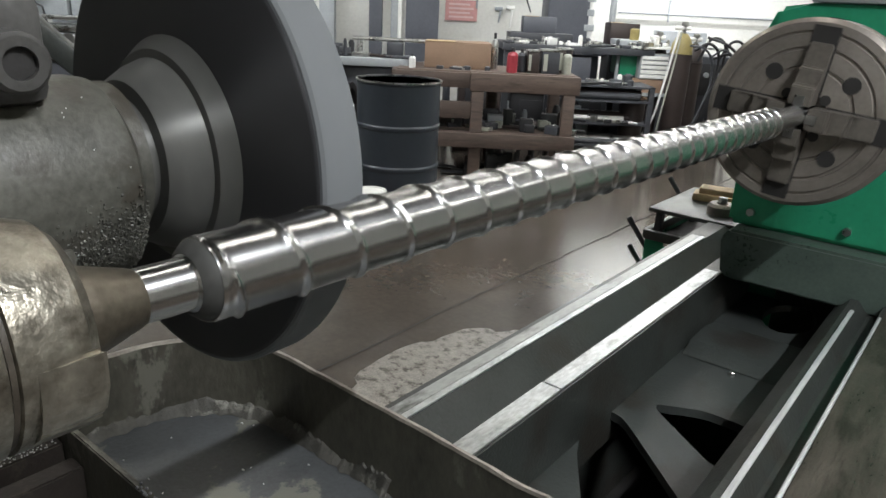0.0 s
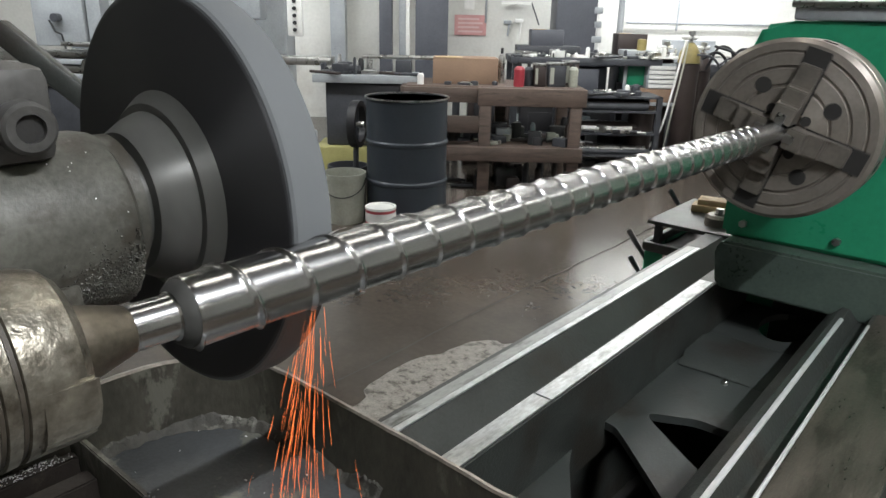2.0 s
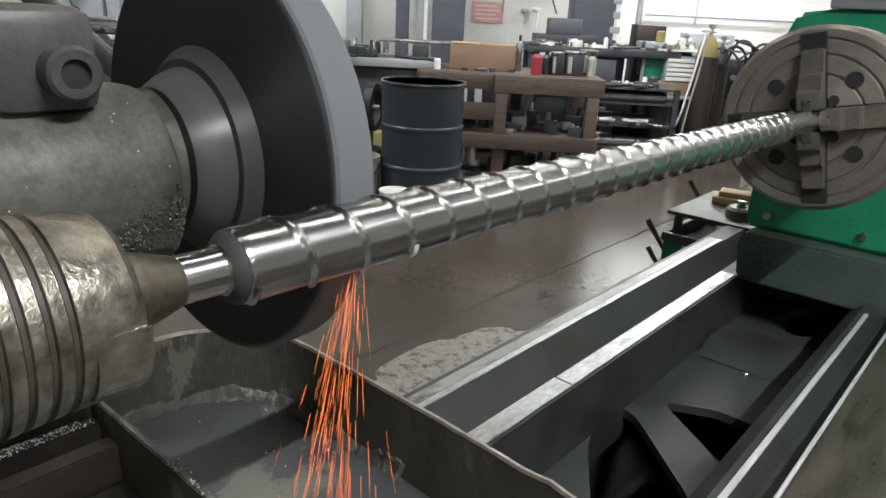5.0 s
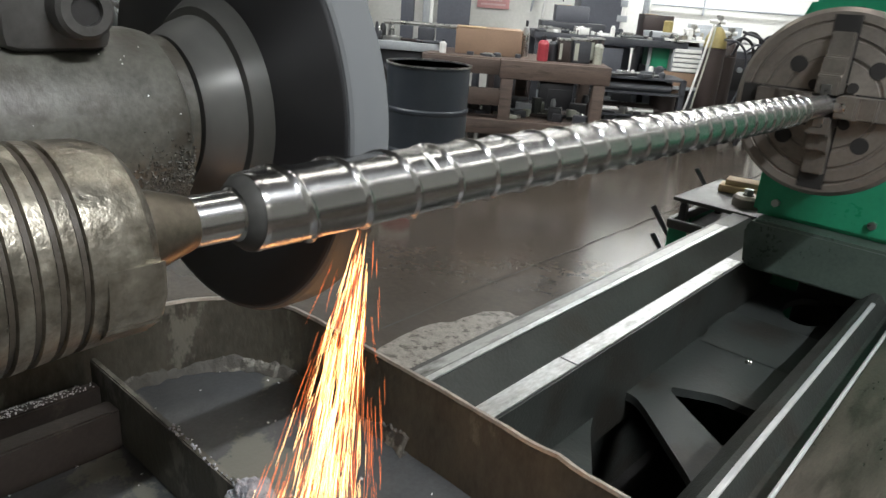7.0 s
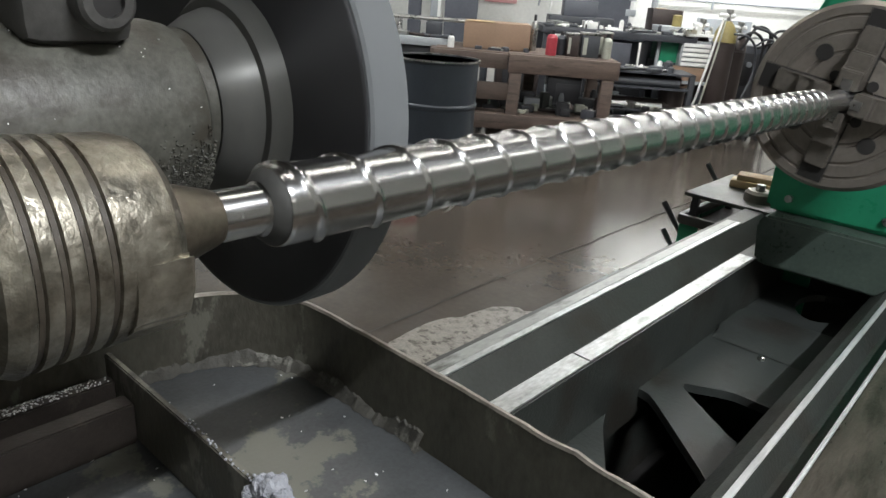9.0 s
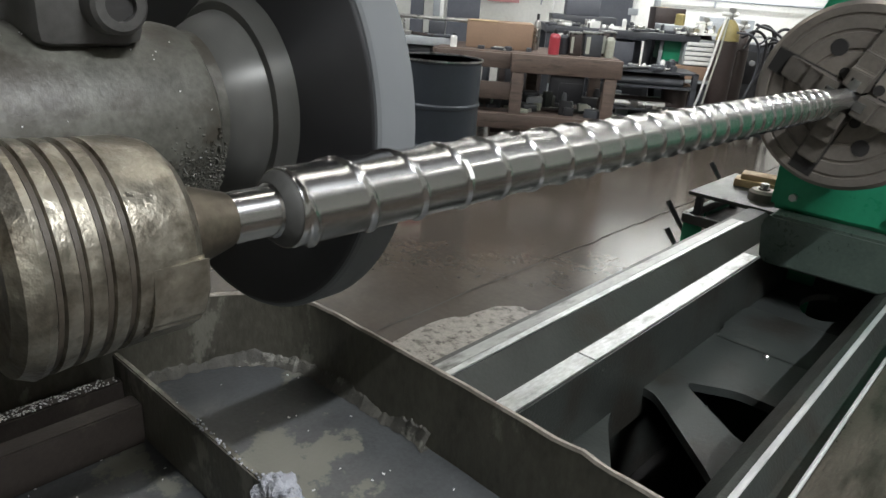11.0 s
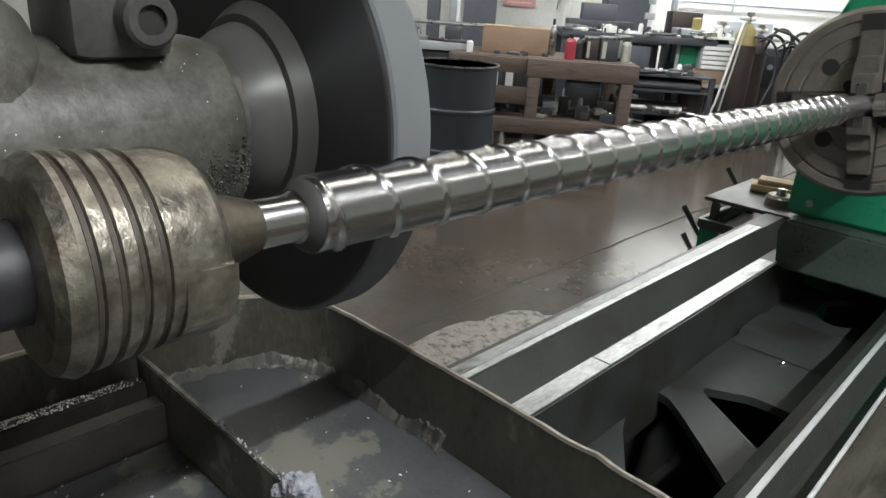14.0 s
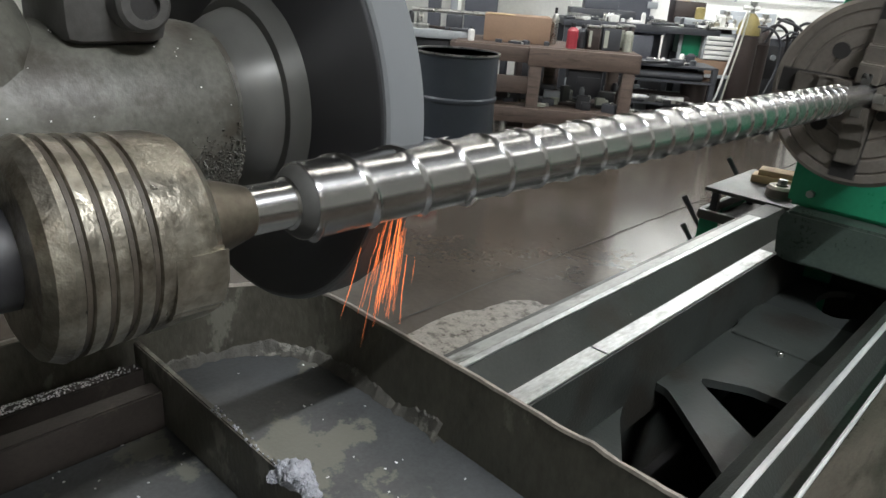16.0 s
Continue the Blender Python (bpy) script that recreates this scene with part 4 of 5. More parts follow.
def drawer_unit():
    c = thing("parts_drawer_unit", bg(2.16, 7.6), "pale grey drawer unit tilted on a box", "drawer unit")
    part("case", B(0, 0.30, 0.02, 0.25, 0.74, 1.0, bevel=0.005), M_GREYM, c)
    for i in range(5):
        part("drawer", B(0.012, 0.288, -0.012, 0.018, 0.75 + 0.048 * i, 0.786 + 0.048 * i, bevel=0.004), M_WHITE, c)
    part("top_tray", B(-0.1, 0.42, 0.0, 0.3, 1.05, 1.07), M_WHITE, c)
    part("panel", B(0.02, 0.28, 0.2, 0.24, 1.0, 1.05), M_GREYM, c)
    part("box", B(-0.08, 0.28, 0.0, 0.3, 0.60, 0.739, bevel=0.004), M_CARD, c, "brown carton")
    part("shelf", B(-0.15, 0.30, -0.05, 0.35, 0.57, 0.599), M_GREYM, c)
    for x in (-0.14, 0.25):
        part("leg", B(x, x + 0.04, 0.0, 0.04, 0, 0.57), M_DGREY, c)
        part("leg", B(x, x + 0.04, 0.3, 0.34, 0, 0.57), M_DGREY, c)


drawer_unit()
clutter("machine_part", "small bright part on the drawer unit", bg(2.2, 7.65, 1.071), 0.45, 0.2, 8, 14, 0.12, (M_WHITE, M_STEEL, M_GREYM))


def gas_cylinder(m, shoulder, h, r, label):
    c = thing("gas_cylinder", m, label, "gas cylinder", "gas cylinders")
    part("body", vturn([(0, 0), (0, r * 0.95), (0.02, r), (h * 0.80, r), (h * 0.805, 0)], 36), M_CYL, c)
    part("shoulder", vturn([(h * 0.806, 0), (h * 0.806, r), (h * 0.88, r * 0.92), (h * 0.94, r * 0.6), (h * 0.97, r * 0.3), (h * 0.97, 0)], 36), shoulder, c, "painted shoulder")
    part("valve", vturn([(h * 0.97, 0), (h * 0.97, 0.022), (h * 1.03, 0.022), (h * 1.03, 0.035), (h * 1.06, 0.035), (h * 1.06, 0)], 20), M_STEEL, c, "bright valve")
    part("regulator", rod(bmesh.new(), (-0.10, 0, h * 1.01), (0.06, 0, h * 1.01), 0.022, n=14), M_WHITE, c)


gas_cylinder(bg(2.57, 7.6), M_YELLOW, 1.26, 0.115, "brown gas cylinder with a yellow shoulder")
gas_cylinder(bg(2.40, 7.85), M_CYL, 1.15, 0.10, "dark brown gas cylinder in shade")
gas_cylinder(bg(2.80, 7.85), M_CYL, 1.15, 0.10, "dark brown gas cylinder behind the hoses")


def hose(pts, r, mat_, label):
    cu = bpy.data.curves.new("hose", "CURVE")
    cu.dimensions, cu.bevel_depth, cu.bevel_resolution = "3D", r, 2
    sp = cu.splines.new("BEZIER")
    sp.bezier_points.add(len(pts) - 1)
    for p, c in zip(sp.bezier_points, pts):
        p.co = c
        p.handle_left_type = p.handle_right_type = "AUTO"
    cu.materials.append(mat_)
    ob = new("hose", cu)
    ob.matrix_world = BG
    tagged(ob, label, "hose", "hoses at the gas cylinders")


hose([(2.47, 7.45, 1.25), (2.42, 7.4, 1.05), (2.36, 7.38, 0.7), (2.26, 7.35, 0.3), (2.10, 7.4, 0.03)], 0.012, M_WHITE, "pale hose hanging from the gas cylinder")
hose([(2.49, 7.45, 1.23), (2.45, 7.4, 0.95), (2.38, 7.35, 0.55), (2.32, 7.35, 0.03)], 0.010, M_CREAM, "second pale hose hanging to the floor")
hose([(2.75, 7.4, 1.2), (2.95, 7.3, 1.12), (3.1, 7.35, 0.95), (3.0, 7.4, 0.6), (2.95, 7.4, 0.1)], 0.014, M_BLACK, "black hose looped beside the cylinders")


rnd_h = random.Random(77)
for i_h in range(7):
    u_h, v_h = 2.75 + 0.07 * i_h, 7.45 + 0.05 * (i_h % 3)
    hose([(u_h - 0.15, v_h, 1.05 + rnd_h.uniform(-.1, .1)), (u_h, v_h - 0.05, 1.12 + rnd_h.uniform(-.1, .08)), (u_h + 0.12, v_h, 0.9 + rnd_h.uniform(-.1, .1)),
          (u_h + rnd_h.uniform(-.1, .1), v_h, 0.5), (u_h + rnd_h.uniform(-.15, .1), v_h + 0.05, 0.03)], rnd_h.uniform(0.008, 0.016), M_BLACK if i_h % 3 else M_DGREY, "black cable looped over the cylinder stand")


def welding_set():
    c = thing("welding_set", bg(2.72, 8.05), "dark welding power source with cables on a trolley", "welding set")
    part("case", B(0, 0.62, 0, 0.5, 0.22, 0.98, bevel=0.02), M_DGREY, c)
    part("front_panel", B(0.06, 0.56, -0.008, -0.0005, 0.55, 0.9, bevel=0.003), M_BLACK, c)
    for x in (0.16, 0.32, 0.46):
        part("dial", rod(bmesh.new(), (x, -0.0085, 0.78), (x, -0.03, 0.78), 0.03, n=18), M_GREYM, c)
    part("carry_bar", tube(bmesh.new(), [(0.05, 0.1, 0.98), (0.05, 0.1, 1.06), (0.57, 0.1, 1.06), (0.57, 0.1, 0.98)], 0.014), M_STEEL, c)
    part("trolley", B(-0.04, 0.66, -0.05, 0.55, 0.14, 0.219, bevel=0.006), M_DGREY, c)
    for x in (0.02, 0.6):
        for y in (0.05, 0.45):
            part("wheel", rod(bmesh.new(), (x - 0.025, y, 0.075), (x + 0.025, y, 0.075), 0.075, n=24), M_BLACK, c)


welding_set()


def torch_stand():
    c = thing("desk_lamp", bg(3.35, 7.9), "black cone lamp on a slim bent stand", "lamp")
    part("base", vturn([(0, 0), (0, 0.14), (0.03, 0.13), (0.03, 0)], 24), M_BLACK, c)
    part("pole", tube(bmesh.new(), [(0, 0, 0.03), (0, 0, 0.85), (0.12, 0, 1.02), (0.2, 0, 1.1)], 0.015), M_BLACK, c)
    part("shade", rod(bmesh.new(), (0.27, 0, 1.02), (0.18, 0, 1.24), 0.05, 0.10, 24), M_BLACK, c, "black conical shade")


torch_stand()


def machine_tool(m, label, scale_=1.0):
    """A knee-type milling machine: base, column, knee, table, head."""
    c = thing("milling_machine", m, label, "milling machine", "machine tools along the wall")
    part("base", B(-0.45, 0.45, -0.35, 0.45, 0, 0.16, bevel=0.02), M_GREYM, c)
    part("column", B(-0.24, 0.24, 0.0, 0.45, 0.161, 1.75, bevel=0.03), M_GREYM, c)
    part("knee", B(-0.2, 0.2, -0.36, -0.002, 0.55, 0.86, bevel=0.02), M_GREYM, c)
    part("saddle", B(-0.24, 0.24, -0.38, -0.03, 0.861, 0.93, bevel=0.01), M_DGREY, c)
    part("table", B(-0.75, 0.75, -0.36, -0.06, 0.931, 1.01, bevel=0.008), M_STEEL, c, "slotted steel table")
    part("ram", B(-0.16, 0.16, -0.5, 0.5, 1.751, 1.98, bevel=0.03), M_GREYM, c)
    part("head", B(-0.14, 0.14, -0.62, -0.36, 1.36, 1.75, bevel=0.03), M_GREYM, c)
    part("spindle", vturn([(1.18, 0), (1.18, 0.035), (1.359, 0.05), (1.359, 0)], 24, None, (0, -0.49, 0)), M_STEEL, c)
    for x in (-0.82, 0.82):
        part("handwheel", rod(bmesh.new(), (x - 0.012, -0.21, 0.965), (x + 0.012, -0.21, 0.965), 0.075, n=28), M_STEEL, c)
    part("crank", rod(bmesh.new(), (0.1, -0.40, 0.72), (0.1, -0.50, 0.72), 0.05, n=20), M_DGREY, c)


machine_tool(bg(-3.6, 7.4), "pale grey milling machine with a bright table handle")
machine_tool(bg(-1.9, 7.6), "grey milling machine with a long steel table")


def surface_table():
    b = thing("machine_table", bg(-1.15, 6.2), "dark machine table with bright slotted top", "machine table")
    part("slab", B(0, 0.95, 0, 0.5, 0.86, 0.93, bevel=0.008), M_GREYM, b)
    part("pedestal", B(0.1, 0.85, 0.08, 0.45, 0.30, 0.859, bevel=0.02), M_DGREY, b)
    part("base", B(0.0, 0.95, 0.0, 0.5, 0.0, 0.299, bevel=0.02), M_YGREEN, b, "yellow-green base casting")
    part("vice", B(0.18, 0.40, 0.1, 0.3, 0.931, 1.0, bevel=0.012), M_DGREY, b)
    part("spindle_bar", rod(bmesh.new(), (0.42, 0.15, 1.08), (1.1, 0.15, 1.08), 0.018), M_STEEL, b, "long bright bar")
    part("bar_bracket", B(0.72, 0.86, 0.08, 0.22, 0.931, 1.06, bevel=0.01), M_DGREY, b)
    part("upright", B(0.74, 0.80, 0.24, 0.32, 0.931, 2.4, bevel=0.004), M_GREYM, b)
    part("upright_edge", B(0.801, 0.83, 0.25, 0.31, 0.931, 2.4), M_WHITE, b, "pale guide strip")


surface_table()
clutter("machine_part", "dark clamp or part on the machine table", bg(-1.1, 6.2, 0.931), 0.8, 0.2, 9, 21, 0.1)


def control_pendant():
    c = thing("control_pendant", bg(-1.22, 5.95), "hanging grey push-button control pendant", "control box")
    part("case", B(-0.06, 0.06, -0.03, 0.03, 1.25, 1.58, bevel=0.01), M_WHITE, c)
    for i in range(5):
        part("button", rod(bmesh.new(), (0, -0.031, 1.30 + 0.055 * i), (0, -0.042, 1.30 + 0.055 * i), 0.016, n=14), M_BLACK, c)
    part("cable", rod(bmesh.new(), (0, 0, 1.58), (0, 0, 4.19), 0.012, n=8), M_BLACK, c)


control_pendant()


def column(u, v, w, mat_, label):
    o = part("column", B(-w / 2, w / 2, -w / 2, w / 2, 0, 4.19, bevel=0.01), mat_)
    o.matrix_world = bg(u, v)
    tagged(o, label, "column", "columns", "structure")


column(-0.18, 9.6, 0.42, M_COLUMN, "dark blue-grey steel building column")
column(1.65, 9.4, 0.55, M_COLUMN, "dark blue-grey steel building column")
column(-0.80, 9.8, 0.17, M_COLUMN, "slim dark steel building column")
column(-1.45, 9.9, 0.2, M_GREYM, "grey steel building column")


def wall_sign():
    s = thing("wall_sign", bg(0.34, 10.17), "faded red rectangular notice on the wall", "sign")
    part("plate", B(-0.22, 0.22, 0, 0.012, 1.18, 1.45), M_PINKSIGN, s)
    for i in range(4):
        part("text_bar", B(-0.17, 0.17 - 0.05 * (i % 2), -0.003, -0.0005, 1.22 + 0.055 * i, 1.245 + 0.055 * i), M_PINKBAR, s)
    n = thing("paper_notice", bg(0.32, 10.17), "small white paper notice on the wall", "notice")
    part("sheet", B(-0.07, 0.07, 0, 0.004, 1.52, 1.68), M_WHITE, n)


wall_sign()


def wall_pipe(pts, r=0.015, mat_=M_GREYM, label="thin grey conduit on the wall"):
    o = part("wall_conduit", tube(bmesh.new(), pts, r), mat_)
    o.matrix_world = BG
    tagged(o, label, "conduit", "conduits")


wall_pipe([(0.55, 10.15, 1.35), (0.55, 10.15, 4.1)])
wall_pipe([(3.2, 10.15, 1.3), (3.2, 10.15, 4.1)])
wall_pipe([(2.5, 10.15, 1.4), (6.0, 10.15, 1.4)])
wall_pipe([(2.12, 8.9, 1.0), (2.12, 8.9, 2.6)], 0.04, M_GREYM, "pale grey upright pipe behind the bench")


clutter("machine_part", "black clamp or block on the machine table", bg(-1.15, 6.2, 0.931), 0.55, 0.4, 12, 41, 0.16, (M_BLACK, M_DGREY, M_DGREY, M_STEEL))
clutter("machine_part", "oily part lying on the rack", bg(1.17, 6.97, 0.721), 0.9, 0.35, 16, 42, 0.12, (M_DGREY, M_STEEL, M_BLACK, M_WHITE))
clutter("machine_part", "small bright fitting on the bench shelf", bg(0.35, 5.95, 0.39), 0.85, 0.3, 14, 43, 0.16, (M_STEEL, M_DGREY, M_BLACK, M_CREAM))
clutter("machine_part", "small tool on the timber bench", bg(0.0, 6.05, 0.88), 0.45, 0.06, 6, 44, 0.04, (M_STEEL, M_DGREY))
clutter("machine_part", "tall grey casting behind the bench", bg(-0.4, 7.3, 0.0), 2.2, 0.8, 14, 45, 0.9, (M_DGREY, M_GREYM, M_COLUMN))


def machine_cabinet(m, w, d, h, label, mat_=M_DGREY):
    """A low cast machine base: plinth, body, ribbed top."""
    c = thing("machine_cabinet", m, label, "machine cabinet", "machine cabinets behind the benches")
    part("plinth", B(0, w, 0, d, 0, 0.10, bevel=0.01), mat_, c)
    part("body", B(0.04, w - 0.04, 0.04, d - 0.04, 0.101, h - 0.06, bevel=0.02), mat_, c)
    part("top", B(0, w, 0, d, h - 0.059, h, bevel=0.008), mat_, c)
    part("door", B(w * 0.2, w * 0.75, 0.026, 0.039, 0.16, h - 0.14, bevel=0.004), M_BLACK, c)
    part("knob", rod(bmesh.new(), (w * 0.68, 0.025, h * 0.6), (w * 0.68, 0.0, h * 0.6), 0.018, n=12), M_STEEL, c)


machine_cabinet(bg(-0.35, 7.05), 0.42, 0.5, 0.72, "dark oily machine cabinet behind the timber bench")
machine_cabinet(bg(0.20, 7.0), 0.50, 0.5, 0.80, "dark oily machine cabinet behind the timber bench", M_CYL)
machine_cabinet(bg(0.78, 7.62), 0.70, 0.6, 0.60, "dark steel cabinet under the steel bench", M_BLACK)
machine_cabinet(bg(1.52, 7.66), 0.40, 0.6, 0.60, "dark steel cabinet under the steel bench")
machine_cabinet(bg(1.10, 8.6), 0.9, 0.4, 0.95, "dark machine cabinet against the wall", M_COLUMN)
clutter("machine_part", "dark oily casting under the timber bench", bg(-0.25, 6.0, 0.0), 1.3, 0.55, 26, 51, 0.26, (M_DGREY, M_BLACK, M_CYL, M_DARK))
clutter("machine_part", "dark oily part heaped on the bench shelf", bg(-0.2, 6.0, 0.39), 1.3, 0.5, 30, 52, 0.24, (M_DGREY, M_BLACK, M_CYL, M_BED, M_STEEL))
clutter("machine_part", "small bright part on the rack", bg(1.2, 6.95, 0.361), 0.8, 0.12, 14, 53, 0.10, (M_WHITE, M_STEEL, M_DGREY, M_BLACK))
clutter("machine_part", "bright small tool on the steel bench", bg(0.75, 7.62, 1.041), 1.5, 0.2, 22, 54, 0.09, (M_WHITE, M_STEEL, M_BLACK, M_DGREY))
crate(bg(2.02, 8.5, 1.04), 0.34, 0.3, 0.24, "dull red-brown case behind the green cabinet", M_CYL)
machine_cabinet(bg(1.98, 8.42), 0.44, 0.45, 1.04, "dark stand behind the green cabinet")


def tool_post():
    t = thing("tool_post", bg(1.72, 8.25, 1.04), "pale upright tool post on the steel bench", "tool post")
    part("foot", B(-0.07, 0.07, -0.06, 0.06, 0, 0.03, bevel=0.004), M_GREYM, t)
    part("column", B(-0.022, 0.022, -0.02, 0.02, 0.031, 0.62, bevel=0.004), M_WHITE, t)
    for z, w in ((0.14, 0.07), (0.30, 0.05), (0.45, 0.06)):
        part("clamp", B(-w, w * 0.6, -0.03, -0.021, z, z + 0.07, bevel=0.003), M_GREYM, t)


tool_post()


def waste_bin():
    t = thing("waste_bin", bg(2.02, 7.2), "dark brown round waste bin with a pale rim", "waste bin")
    part("shell", vturn([(0, 0), (0, 0.11), (0.58, 0.13), (0.58, 0.12), (0.03, 0.10), (0.03, 0)], 32), M_CYL, t)
    part("rim", vturn([(0.581, 0.118), (0.581, 0.136), (0.597, 0.136), (0.597, 0.118), (0.581, 0.118)], 32), M_CARD, t, "pale worn rim")
    part("contents", vturn([(0.5, 0), (0.5, 0.115), (0.52, 0.0)], 20), M_DARK, t)


waste_bin()


def hung_tool(u, z, h, mat_, label):
    t = thing("hand_tool", bg(u, 10.12), label, "hand tool", "tools hung on the wall")
    part("shaft", rod(bmesh.new(), (0, 0.04, z), (0.02, 0.04, z + h), 0.012, 0.018, 8), mat_, t)
    part("tool_head", B(-0.06, 0.05, 0.02, 0.075, z + h, z + h + 0.05, bevel=0.01), mat_, t)


hung_tool(0.86, 1.18, 0.16, M_GREYM, "grey spanner hung on the wall")
hung_tool(1.02, 1.12, 0.24, M_WHITE, "pale hand tool hung on the wall")


def carriage_panel():
    t = thing("lathe_carriage", bg(-3.2, 6.0), "pale grey machine carriage with bright handle bar", "machine carriage")
    part("panel", B(-0.25, 0.18, 0.1, 0.3, 1.12, 1.75, bevel=0.02), M_GREYM, t)
    part("knob", rod(bmesh.new(), (-0.03, 0.1, 1.35), (-0.03, 0.03, 1.35), 0.035, n=20), M_DGREY, t)
    part("cord", tube(bmesh.new(), [(-0.1, 0.08, 1.33), (-0.05, 0.06, 1.24), (0.0, 0.06, 1.22), (0.02, 0.06, 1.1)], 0.008), M_BLACK, t)
    part("handle_bar", rod(bmesh.new(), (0.02, 0.0, 1.145), (0.34, 0.0, 1.145), 0.018), M_STEEL, t, "bright round bar")
    for i in range(5):
        part("slide", B(-0.3, 0.45, 0.0, 0.4, 0.80 + 0.06 * i, 0.845 + 0.06 * i, bevel=0.006), M_GREYM if i % 2 else M_STEEL, t)
    part("bed", B(-0.6, 0.6, 0.02, 0.4, 0.0, 0.799, bevel=0.02), M_DGREY, t)
    part("column", B(0.2, 0.32, 0.12, 0.3, 1.12, 2.2, bevel=0.01), M_GREYM, t)
    part("dial", rod(bmesh.new(), (0.22, -0.001, 0.98), (0.22, -0.03, 0.98), 0.05, n=24), M_STEEL, t)


carriage_panel()


def drill_press(m, label):
    t = thing("drill_press", m, label, "drill press", "machine tools along the wall")
    part("base", B(-0.22, 0.22, -0.3, 0.2, 0, 0.06, bevel=0.01), M_DGREY, t)
    part("pillar", vcyl(bmesh.new(), 0, 0.1, 0.06, 1.75, 0.045), M_STEEL, t, "bright round pillar")
    part("table", B(-0.2, 0.2, -0.26, 0.04, 0.92, 0.96, bevel=0.006), M_DGREY, t)
    part("head", B(-0.13, 0.13, -0.28, 0.2, 1.42, 1.75, bevel=0.03), M_GREYM, t)
    part("spindle", vturn([(1.18, 0), (1.18, 0.012), (1.26, 0.025), (1.42, 0.03), (1.42, 0)], 16, None, (0, -0.14, 0)), M_STEEL, t)
    part("motor", vcyl(bmesh.new(), 0, 0.28, 1.45, 1.72, 0.08), M_DGREY, t)
    for a in range(3):
        c = Vector((0.15, -0.1, 1.5))
        part("feed_handle", rod(bmesh.new(), c, c + Vector((0.02, 0.15 * math.cos(a * 2.1), 0.15 * math.sin(a * 2.1))), 0.008, n=8), M_STEEL, t)


drill_press(bg(-2.45, 8.2), "tall grey drill press by the wall")


def electrical_cabinet(m, w, h, label):
    t = thing("electrical_cabinet", m, label, "cabinet", "cabinets along the wall")
    part("case", B(0, w, 0, 0.35, 0, h, bevel=0.012), M_GREYM, t)
    part("door", B(0.03, w - 0.03, -0.012, -0.0005, 0.08, h - 0.06, bevel=0.004), M_GREYM, t)
    part("handle", B(w - 0.09, w - 0.07, -0.04, -0.0125, h * 0.55, h * 0.55 + 0.12, bevel=0.004), M_BLACK, t)
    part("vent", B(0.1, w - 0.1, -0.016, -0.0125, 0.2, 0.3), M_DGREY, t)


electrical_cabinet(bg(-3.9, 8.6), 0.9, 1.9, "pale grey electrical cabinet against the wall")
electrical_cabinet(bg(2.9, 9.4), 0.6, 1.2, "pale grey low cabinet against the bright wall")


def wheel_on_floor():
    t = thing("hose_reel", bg(-0.63, 5.12), "dark round hose reel leaning by the drum", "hose reel")
    ring = revolve([(-0.03, 0.13), (-0.03, 0.17), (0.03, 0.17), (0.03, 0.13)], 36, None, pose(0, 0, 0.67, 0, 8, 80), True)
    part("reel", ring, M_BLACK, t)
    part("stand", tube(bmesh.new(), [(-0.02, 0, 0), (-0.01, 0, 0.53)], 0.02), M_DGREY, t)
    part("axle", rod(bmesh.new(), (-0.05, 0, 0.67), (0.05, 0, 0.67), 0.02), M_STEEL, t)
    part("spoke", rod(bmesh.new(), (0, 0, 0.53), (0, 0, 0.81), 0.012), M_DGREY, t)


wheel_on_floor()


def hanging_lamp_bracket():
    t = thing("wall_bracket", bg(0.95, 9.95), "slim pale wall bracket with a hanging cable", "bracket")
    part("arm", B(-0.2, 0.2, 0, 0.05, 1.60, 1.635), M_WHITE, t)
    part("stay", rod(bmesh.new(), (0.2, 0.02, 1.63), (0.32, 0.02, 1.34), 0.01, n=6), M_DGREY, t)
    part("mount", B(-0.02, 0.02, 0.05, 0.25, 1.60, 1.635), M_DGREY, t)


hanging_lamp_bracket()


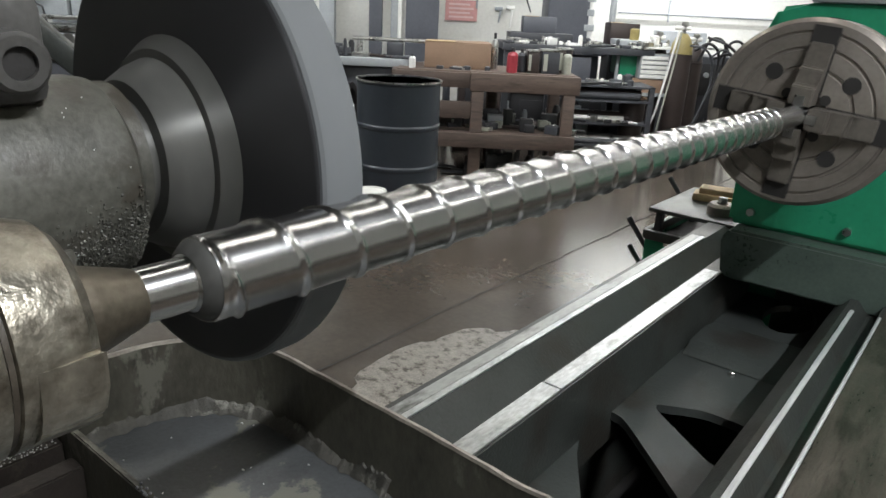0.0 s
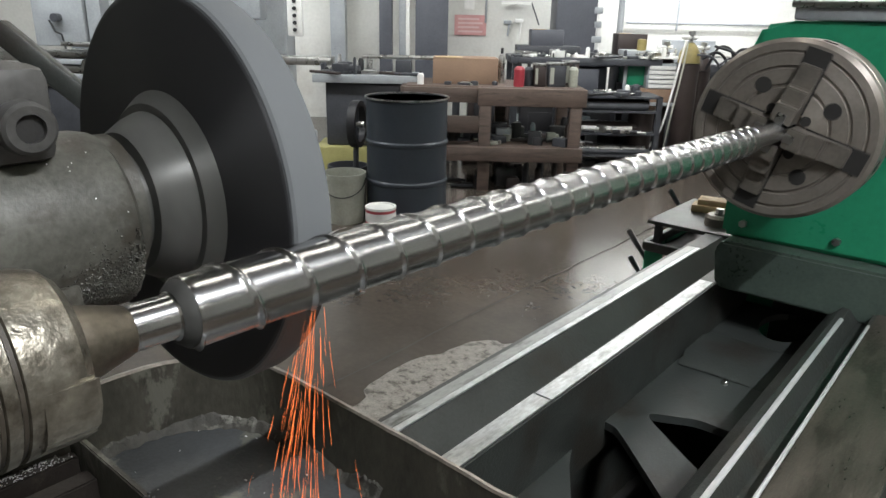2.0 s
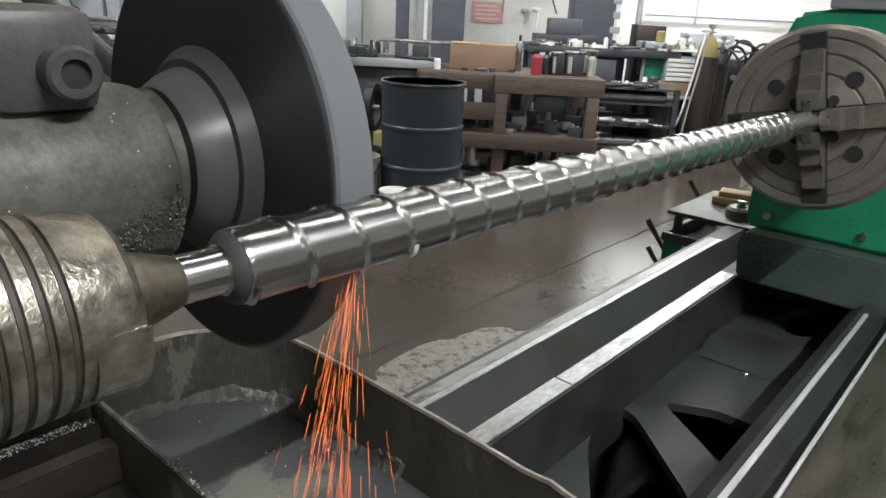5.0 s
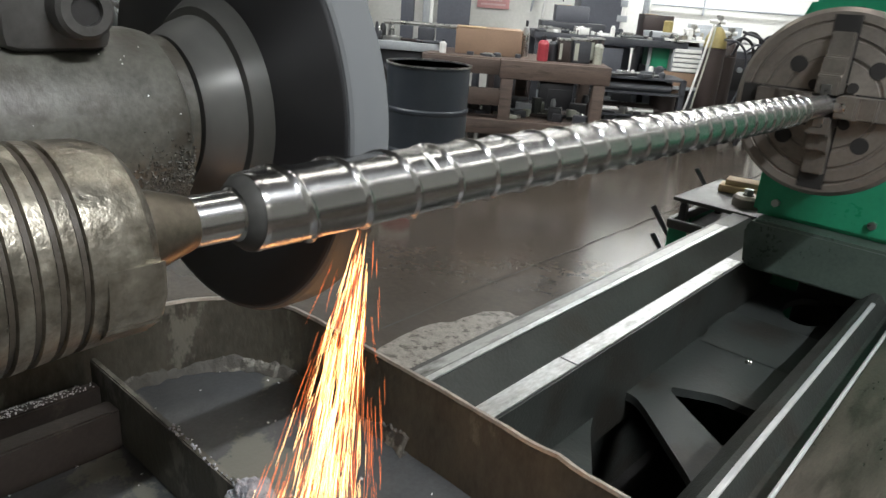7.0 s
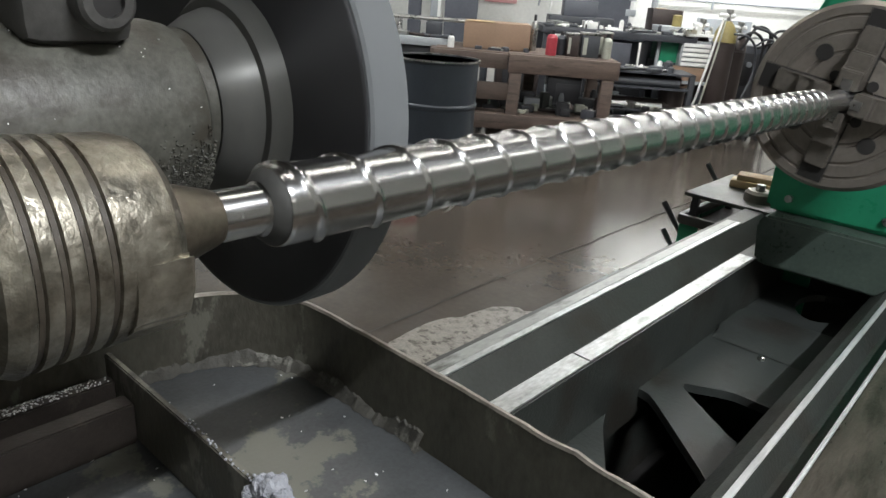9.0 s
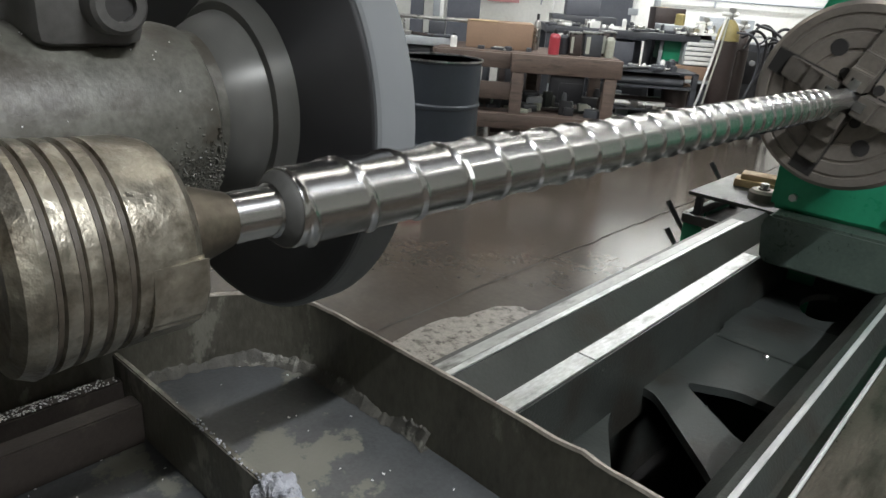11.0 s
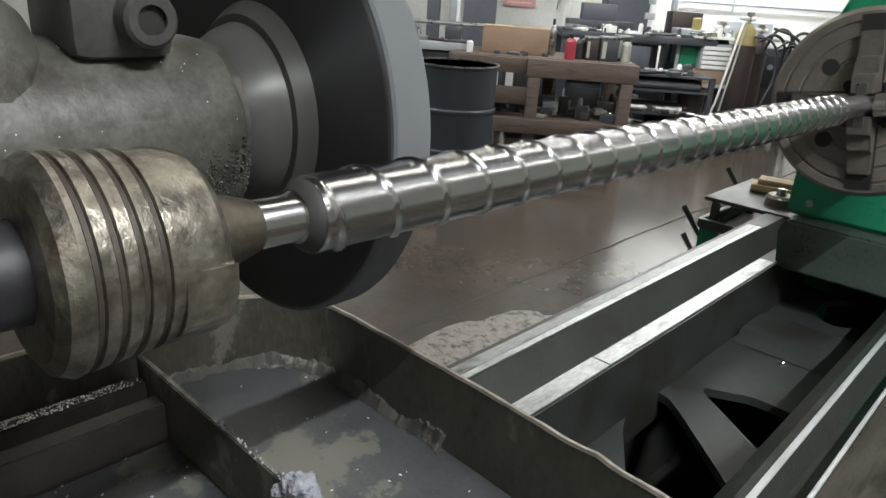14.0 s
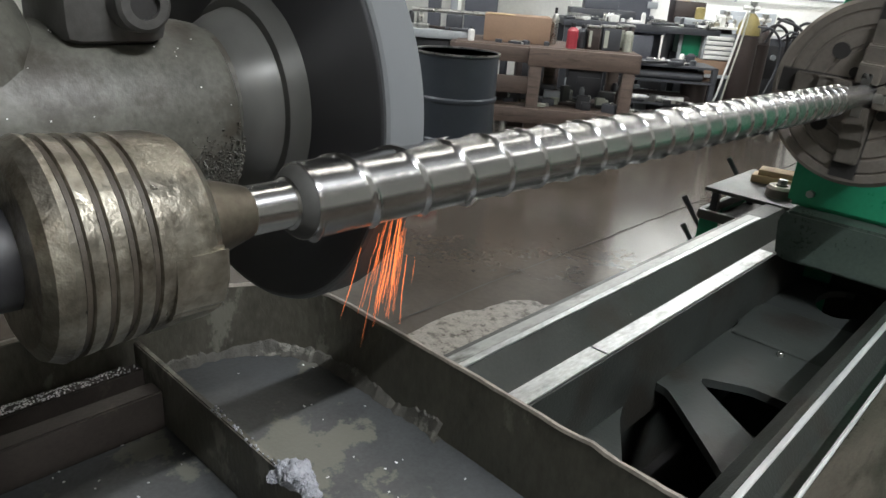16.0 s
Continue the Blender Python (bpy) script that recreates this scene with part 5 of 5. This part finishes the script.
def work_cart():
    c = thing("tool_cart", pose(0, 0, 0), "green steel tool cart with a dark top plate", "cart")
    x0, x1, y0, y1 = -0.585, -0.10, 2.24, 2.70
    part("top_plate", B(x0, x1, y0, y1, 0.705, 0.72, bevel=0.003), M_BED, c, "dark oily steel plate")
    for x, y in ((x0 + 0.02, y0 + 0.03), (x0 + 0.02, y1 - 0.05), (x1 - 0.05, y0 + 0.03), (x1 - 0.05, y1 - 0.05)):
        part("post", B(x, x + 0.025, y, y + 0.025, 0.06, 0.704), M_DGREY, c)
    part("tray_rim", B(x0 - 0.005, x1, y0 - 0.01, y0 + 0.012, 0.60, 0.635, bevel=0.003), M_BED, c)
    part("tray_rim", B(x0 - 0.01, x0 + 0.012, y0 + 0.013, y1, 0.60, 0.635, bevel=0.003), M_BED, c)
    part("green_panel", B(x0 + 0.004, x1, y0 + 0.001, y0 + 0.01, 0.12, 0.599), M_GREEN, c)
    part("green_panel", B(x0, x0 + 0.01, y0 + 0.011, y1, 0.12, 0.599), M_GREEN, c)
    part("inner_tray", B(x0 + 0.013, x1, y0 + 0.013, y1, 0.575, 0.585), M_DARK, c)
    for y, z in ((2.26, 0.56), (2.62, 0.66), (2.30, 0.44)):
        part("lever", rod(bmesh.new(), (x0, y, z), (x0 - 0.075, y - 0.01, z + 0.10), 0.008, 0.011, 10), M_DGREY, c, "dark handle bar")
    for x in (x0 + 0.05, x1 - 0.05):
        for y in (y0 + 0.05, y1 - 0.05):
            part("castor", rod(bmesh.new(), (x - 0.015, y, 0.04), (x + 0.015, y, 0.04), 0.04, n=20), M_BLACK, c)
    w = thing("wood_block", pose(-0.50, 2.52, 0.72, 0, 0, 12), "pale offcut of timber on the cart", "wood block")
    part("piece", B(-0.02, 0.15, -0.04, 0.04, 0, 0.028, bevel=0.003), M_WOODL, w)
    part("piece", B(0.0, 0.16, -0.03, 0.05, 0.0285, 0.05, bevel=0.003), M_WOODL, w)
    f = thing("ring_clamp", pose(-0.36, 2.36, 0.72), "dull steel ring fitting on the cart", "fitting")
    part("ring", vturn([(0, 0.02), (0, 0.05), (0.03, 0.05), (0.04, 0.042), (0.04, 0.02), (0, 0.02)], 28), M_JAW, f)
    part("nut", vturn([(0.041, 0), (0.041, 0.016), (0.062, 0.016), (0.062, 0)], 6), M_STEEL, f)


work_cart()
clutter("machine_part", "bright tool lying in the cart tray", pose(-0.5, 2.27, 0.585), 0.3, 0.08, 8, 31, 0.03, (M_STEEL, M_RED, M_DGREY))


# ---- sparks ----
def spark_mesh(name, n, seed, material, drop=0.42, r=0.00021, spread=0.05):
    """A bundle of thin streaks, narrow at the top and fanning out below."""
    rnd = random.Random(seed)
    bm = bmesh.new()
    for _ in range(n):
        k = rnd.random() ** 0.75
        sx, sy = rnd.gauss(0, spread * 1.15), rnd.gauss(0, spread * 1.15)
        f = 0.10 + 0.62 * k
        p = Vector((-0.115 * k * drop + sx * f, -0.05 * k * drop + sy * f, -k * drop))
        d = Vector((-0.11 + sx * 1.6, -0.05 + sy * 1.6, -1)).normalized()
        ln_ = rnd.uniform(0.02, 0.09)
        q = p + d * ln_ * 0.5
        d2 = (d + Vector((rnd.gauss(0, 0.05), rnd.gauss(0, 0.05), 0))).normalized()
        w = r * rnd.uniform(0.5, 1.25)
        rod(bm, p, q, w * 0.6, w, n=4)
        rod(bm, q, q + d2 * ln_ * 0.5, w, w * 0.25, n=4)
    me = bpy.data.meshes.new(name)
    bm.to_mesh(me)
    bm.free()
    me.materials.append(material)
    return me


PARK = (WX - 0.10, -0.65, WZ - 0.10)            # inside the head's base
SPIN = 1.5625
SHOWERS = []
BUNDLES = ((24, M_SPARK, 0.030), (190, M_SPARK, 0.040), (230, M_SPARK_HOT, 0.030), (230, M_SPARK, 0.052), (230, M_SPARK_HOT, 0.030),
           (230, M_SPARK, 0.046), (230, M_SPARK_HOT, 0.034), (200, M_SPARK, 0.05), (70, M_SPARK, 0.042), (20, M_SPARK, 0.07), (48, M_SPARK, 0.018))
for i_, (count, mt, sp) in enumerate(BUNDLES):
    ob_ = new("spark_shower", spark_mesh("spark_streaks", count, 50 + i_, mt, 0.42 if i_ < 10 else 0.07, spread=sp))
    tagged(ob_, "shower of thin glowing orange grinding sparks", "sparks", "grinding sparks", "stuff")
    SHOWERS.append(ob_)


def wheel_feed(t):
    """How far the wheel stands along its spindle: it creeps towards the tailstock."""
    return 0.0205 - 0.00125 * t


def motions():
    turn = 360.0 / SPIN
    rows = [(0.25 * i, AX @ pose(0, 0, 0, 0, PHASE + turn * 0.25 * i, 0)) for i in range(65)]
    walk(SCREW, rows)
    walk(CHUCK, rows)
    walk(WHEEL, [(0.1 * i, pose(0, WY + wheel_feed(0.1 * i), 0, 0, 71.0 * i, 0)) for i in range(161)])
    # each turn of the screw throws one burst; a burst is a string of bundles that fall one after another
    mids = (0.55, 2.08, 3.55, 5.15, 6.90, 8.22, 9.9, 11.28, 13.05, 14.80, 16.16)
    strength = {1: (1, 3, 8), 2: (0, 1, 2, 3, 5, 7, 8), 4: tuple(range(10)), 5: (0, 1, 2, 3, 4, 8), 7: (7,), 9: (0, 1, 2, 3, 4, 8, 9), 10: (10,)}
    one = 1 / 30
    for n, ob in enumerate(SHOWERS):
        rest = pose(*PARK, 0, 0, 20 * n)
        rows = []
        for k in range(11):
            if n not in strength.get(k, tuple(range(9))):
                continue
            at = (3 * round((mids[k] - 0.26 + 0.05 * n) * 10) + 2) / 30
            if k == 10:
                at = 476 / 30
            y = WY + wheel_feed(at) + 0.012
            a, b = pose(-0.028, y, 1.186, 0, 0, 0), pose(-0.044, y - 0.006, 1.11, 0, 0, 0)
            end = at + 5 * one
            rows += [(at - one, rest), (at, a)]
            if end <= 16.0:
                rows += [(end, b)]
                if end + one <= 16.0:
                    rows += [(end + one, rest)]
            else:
                rows += [(16.0, a)]
        rows = [(0.0, rest)] + rows
        if rows[-1][0] < 15.99:
            rows.append((16.0, rest))
        walk(ob, rows)


PHASE = 321.0
motions()
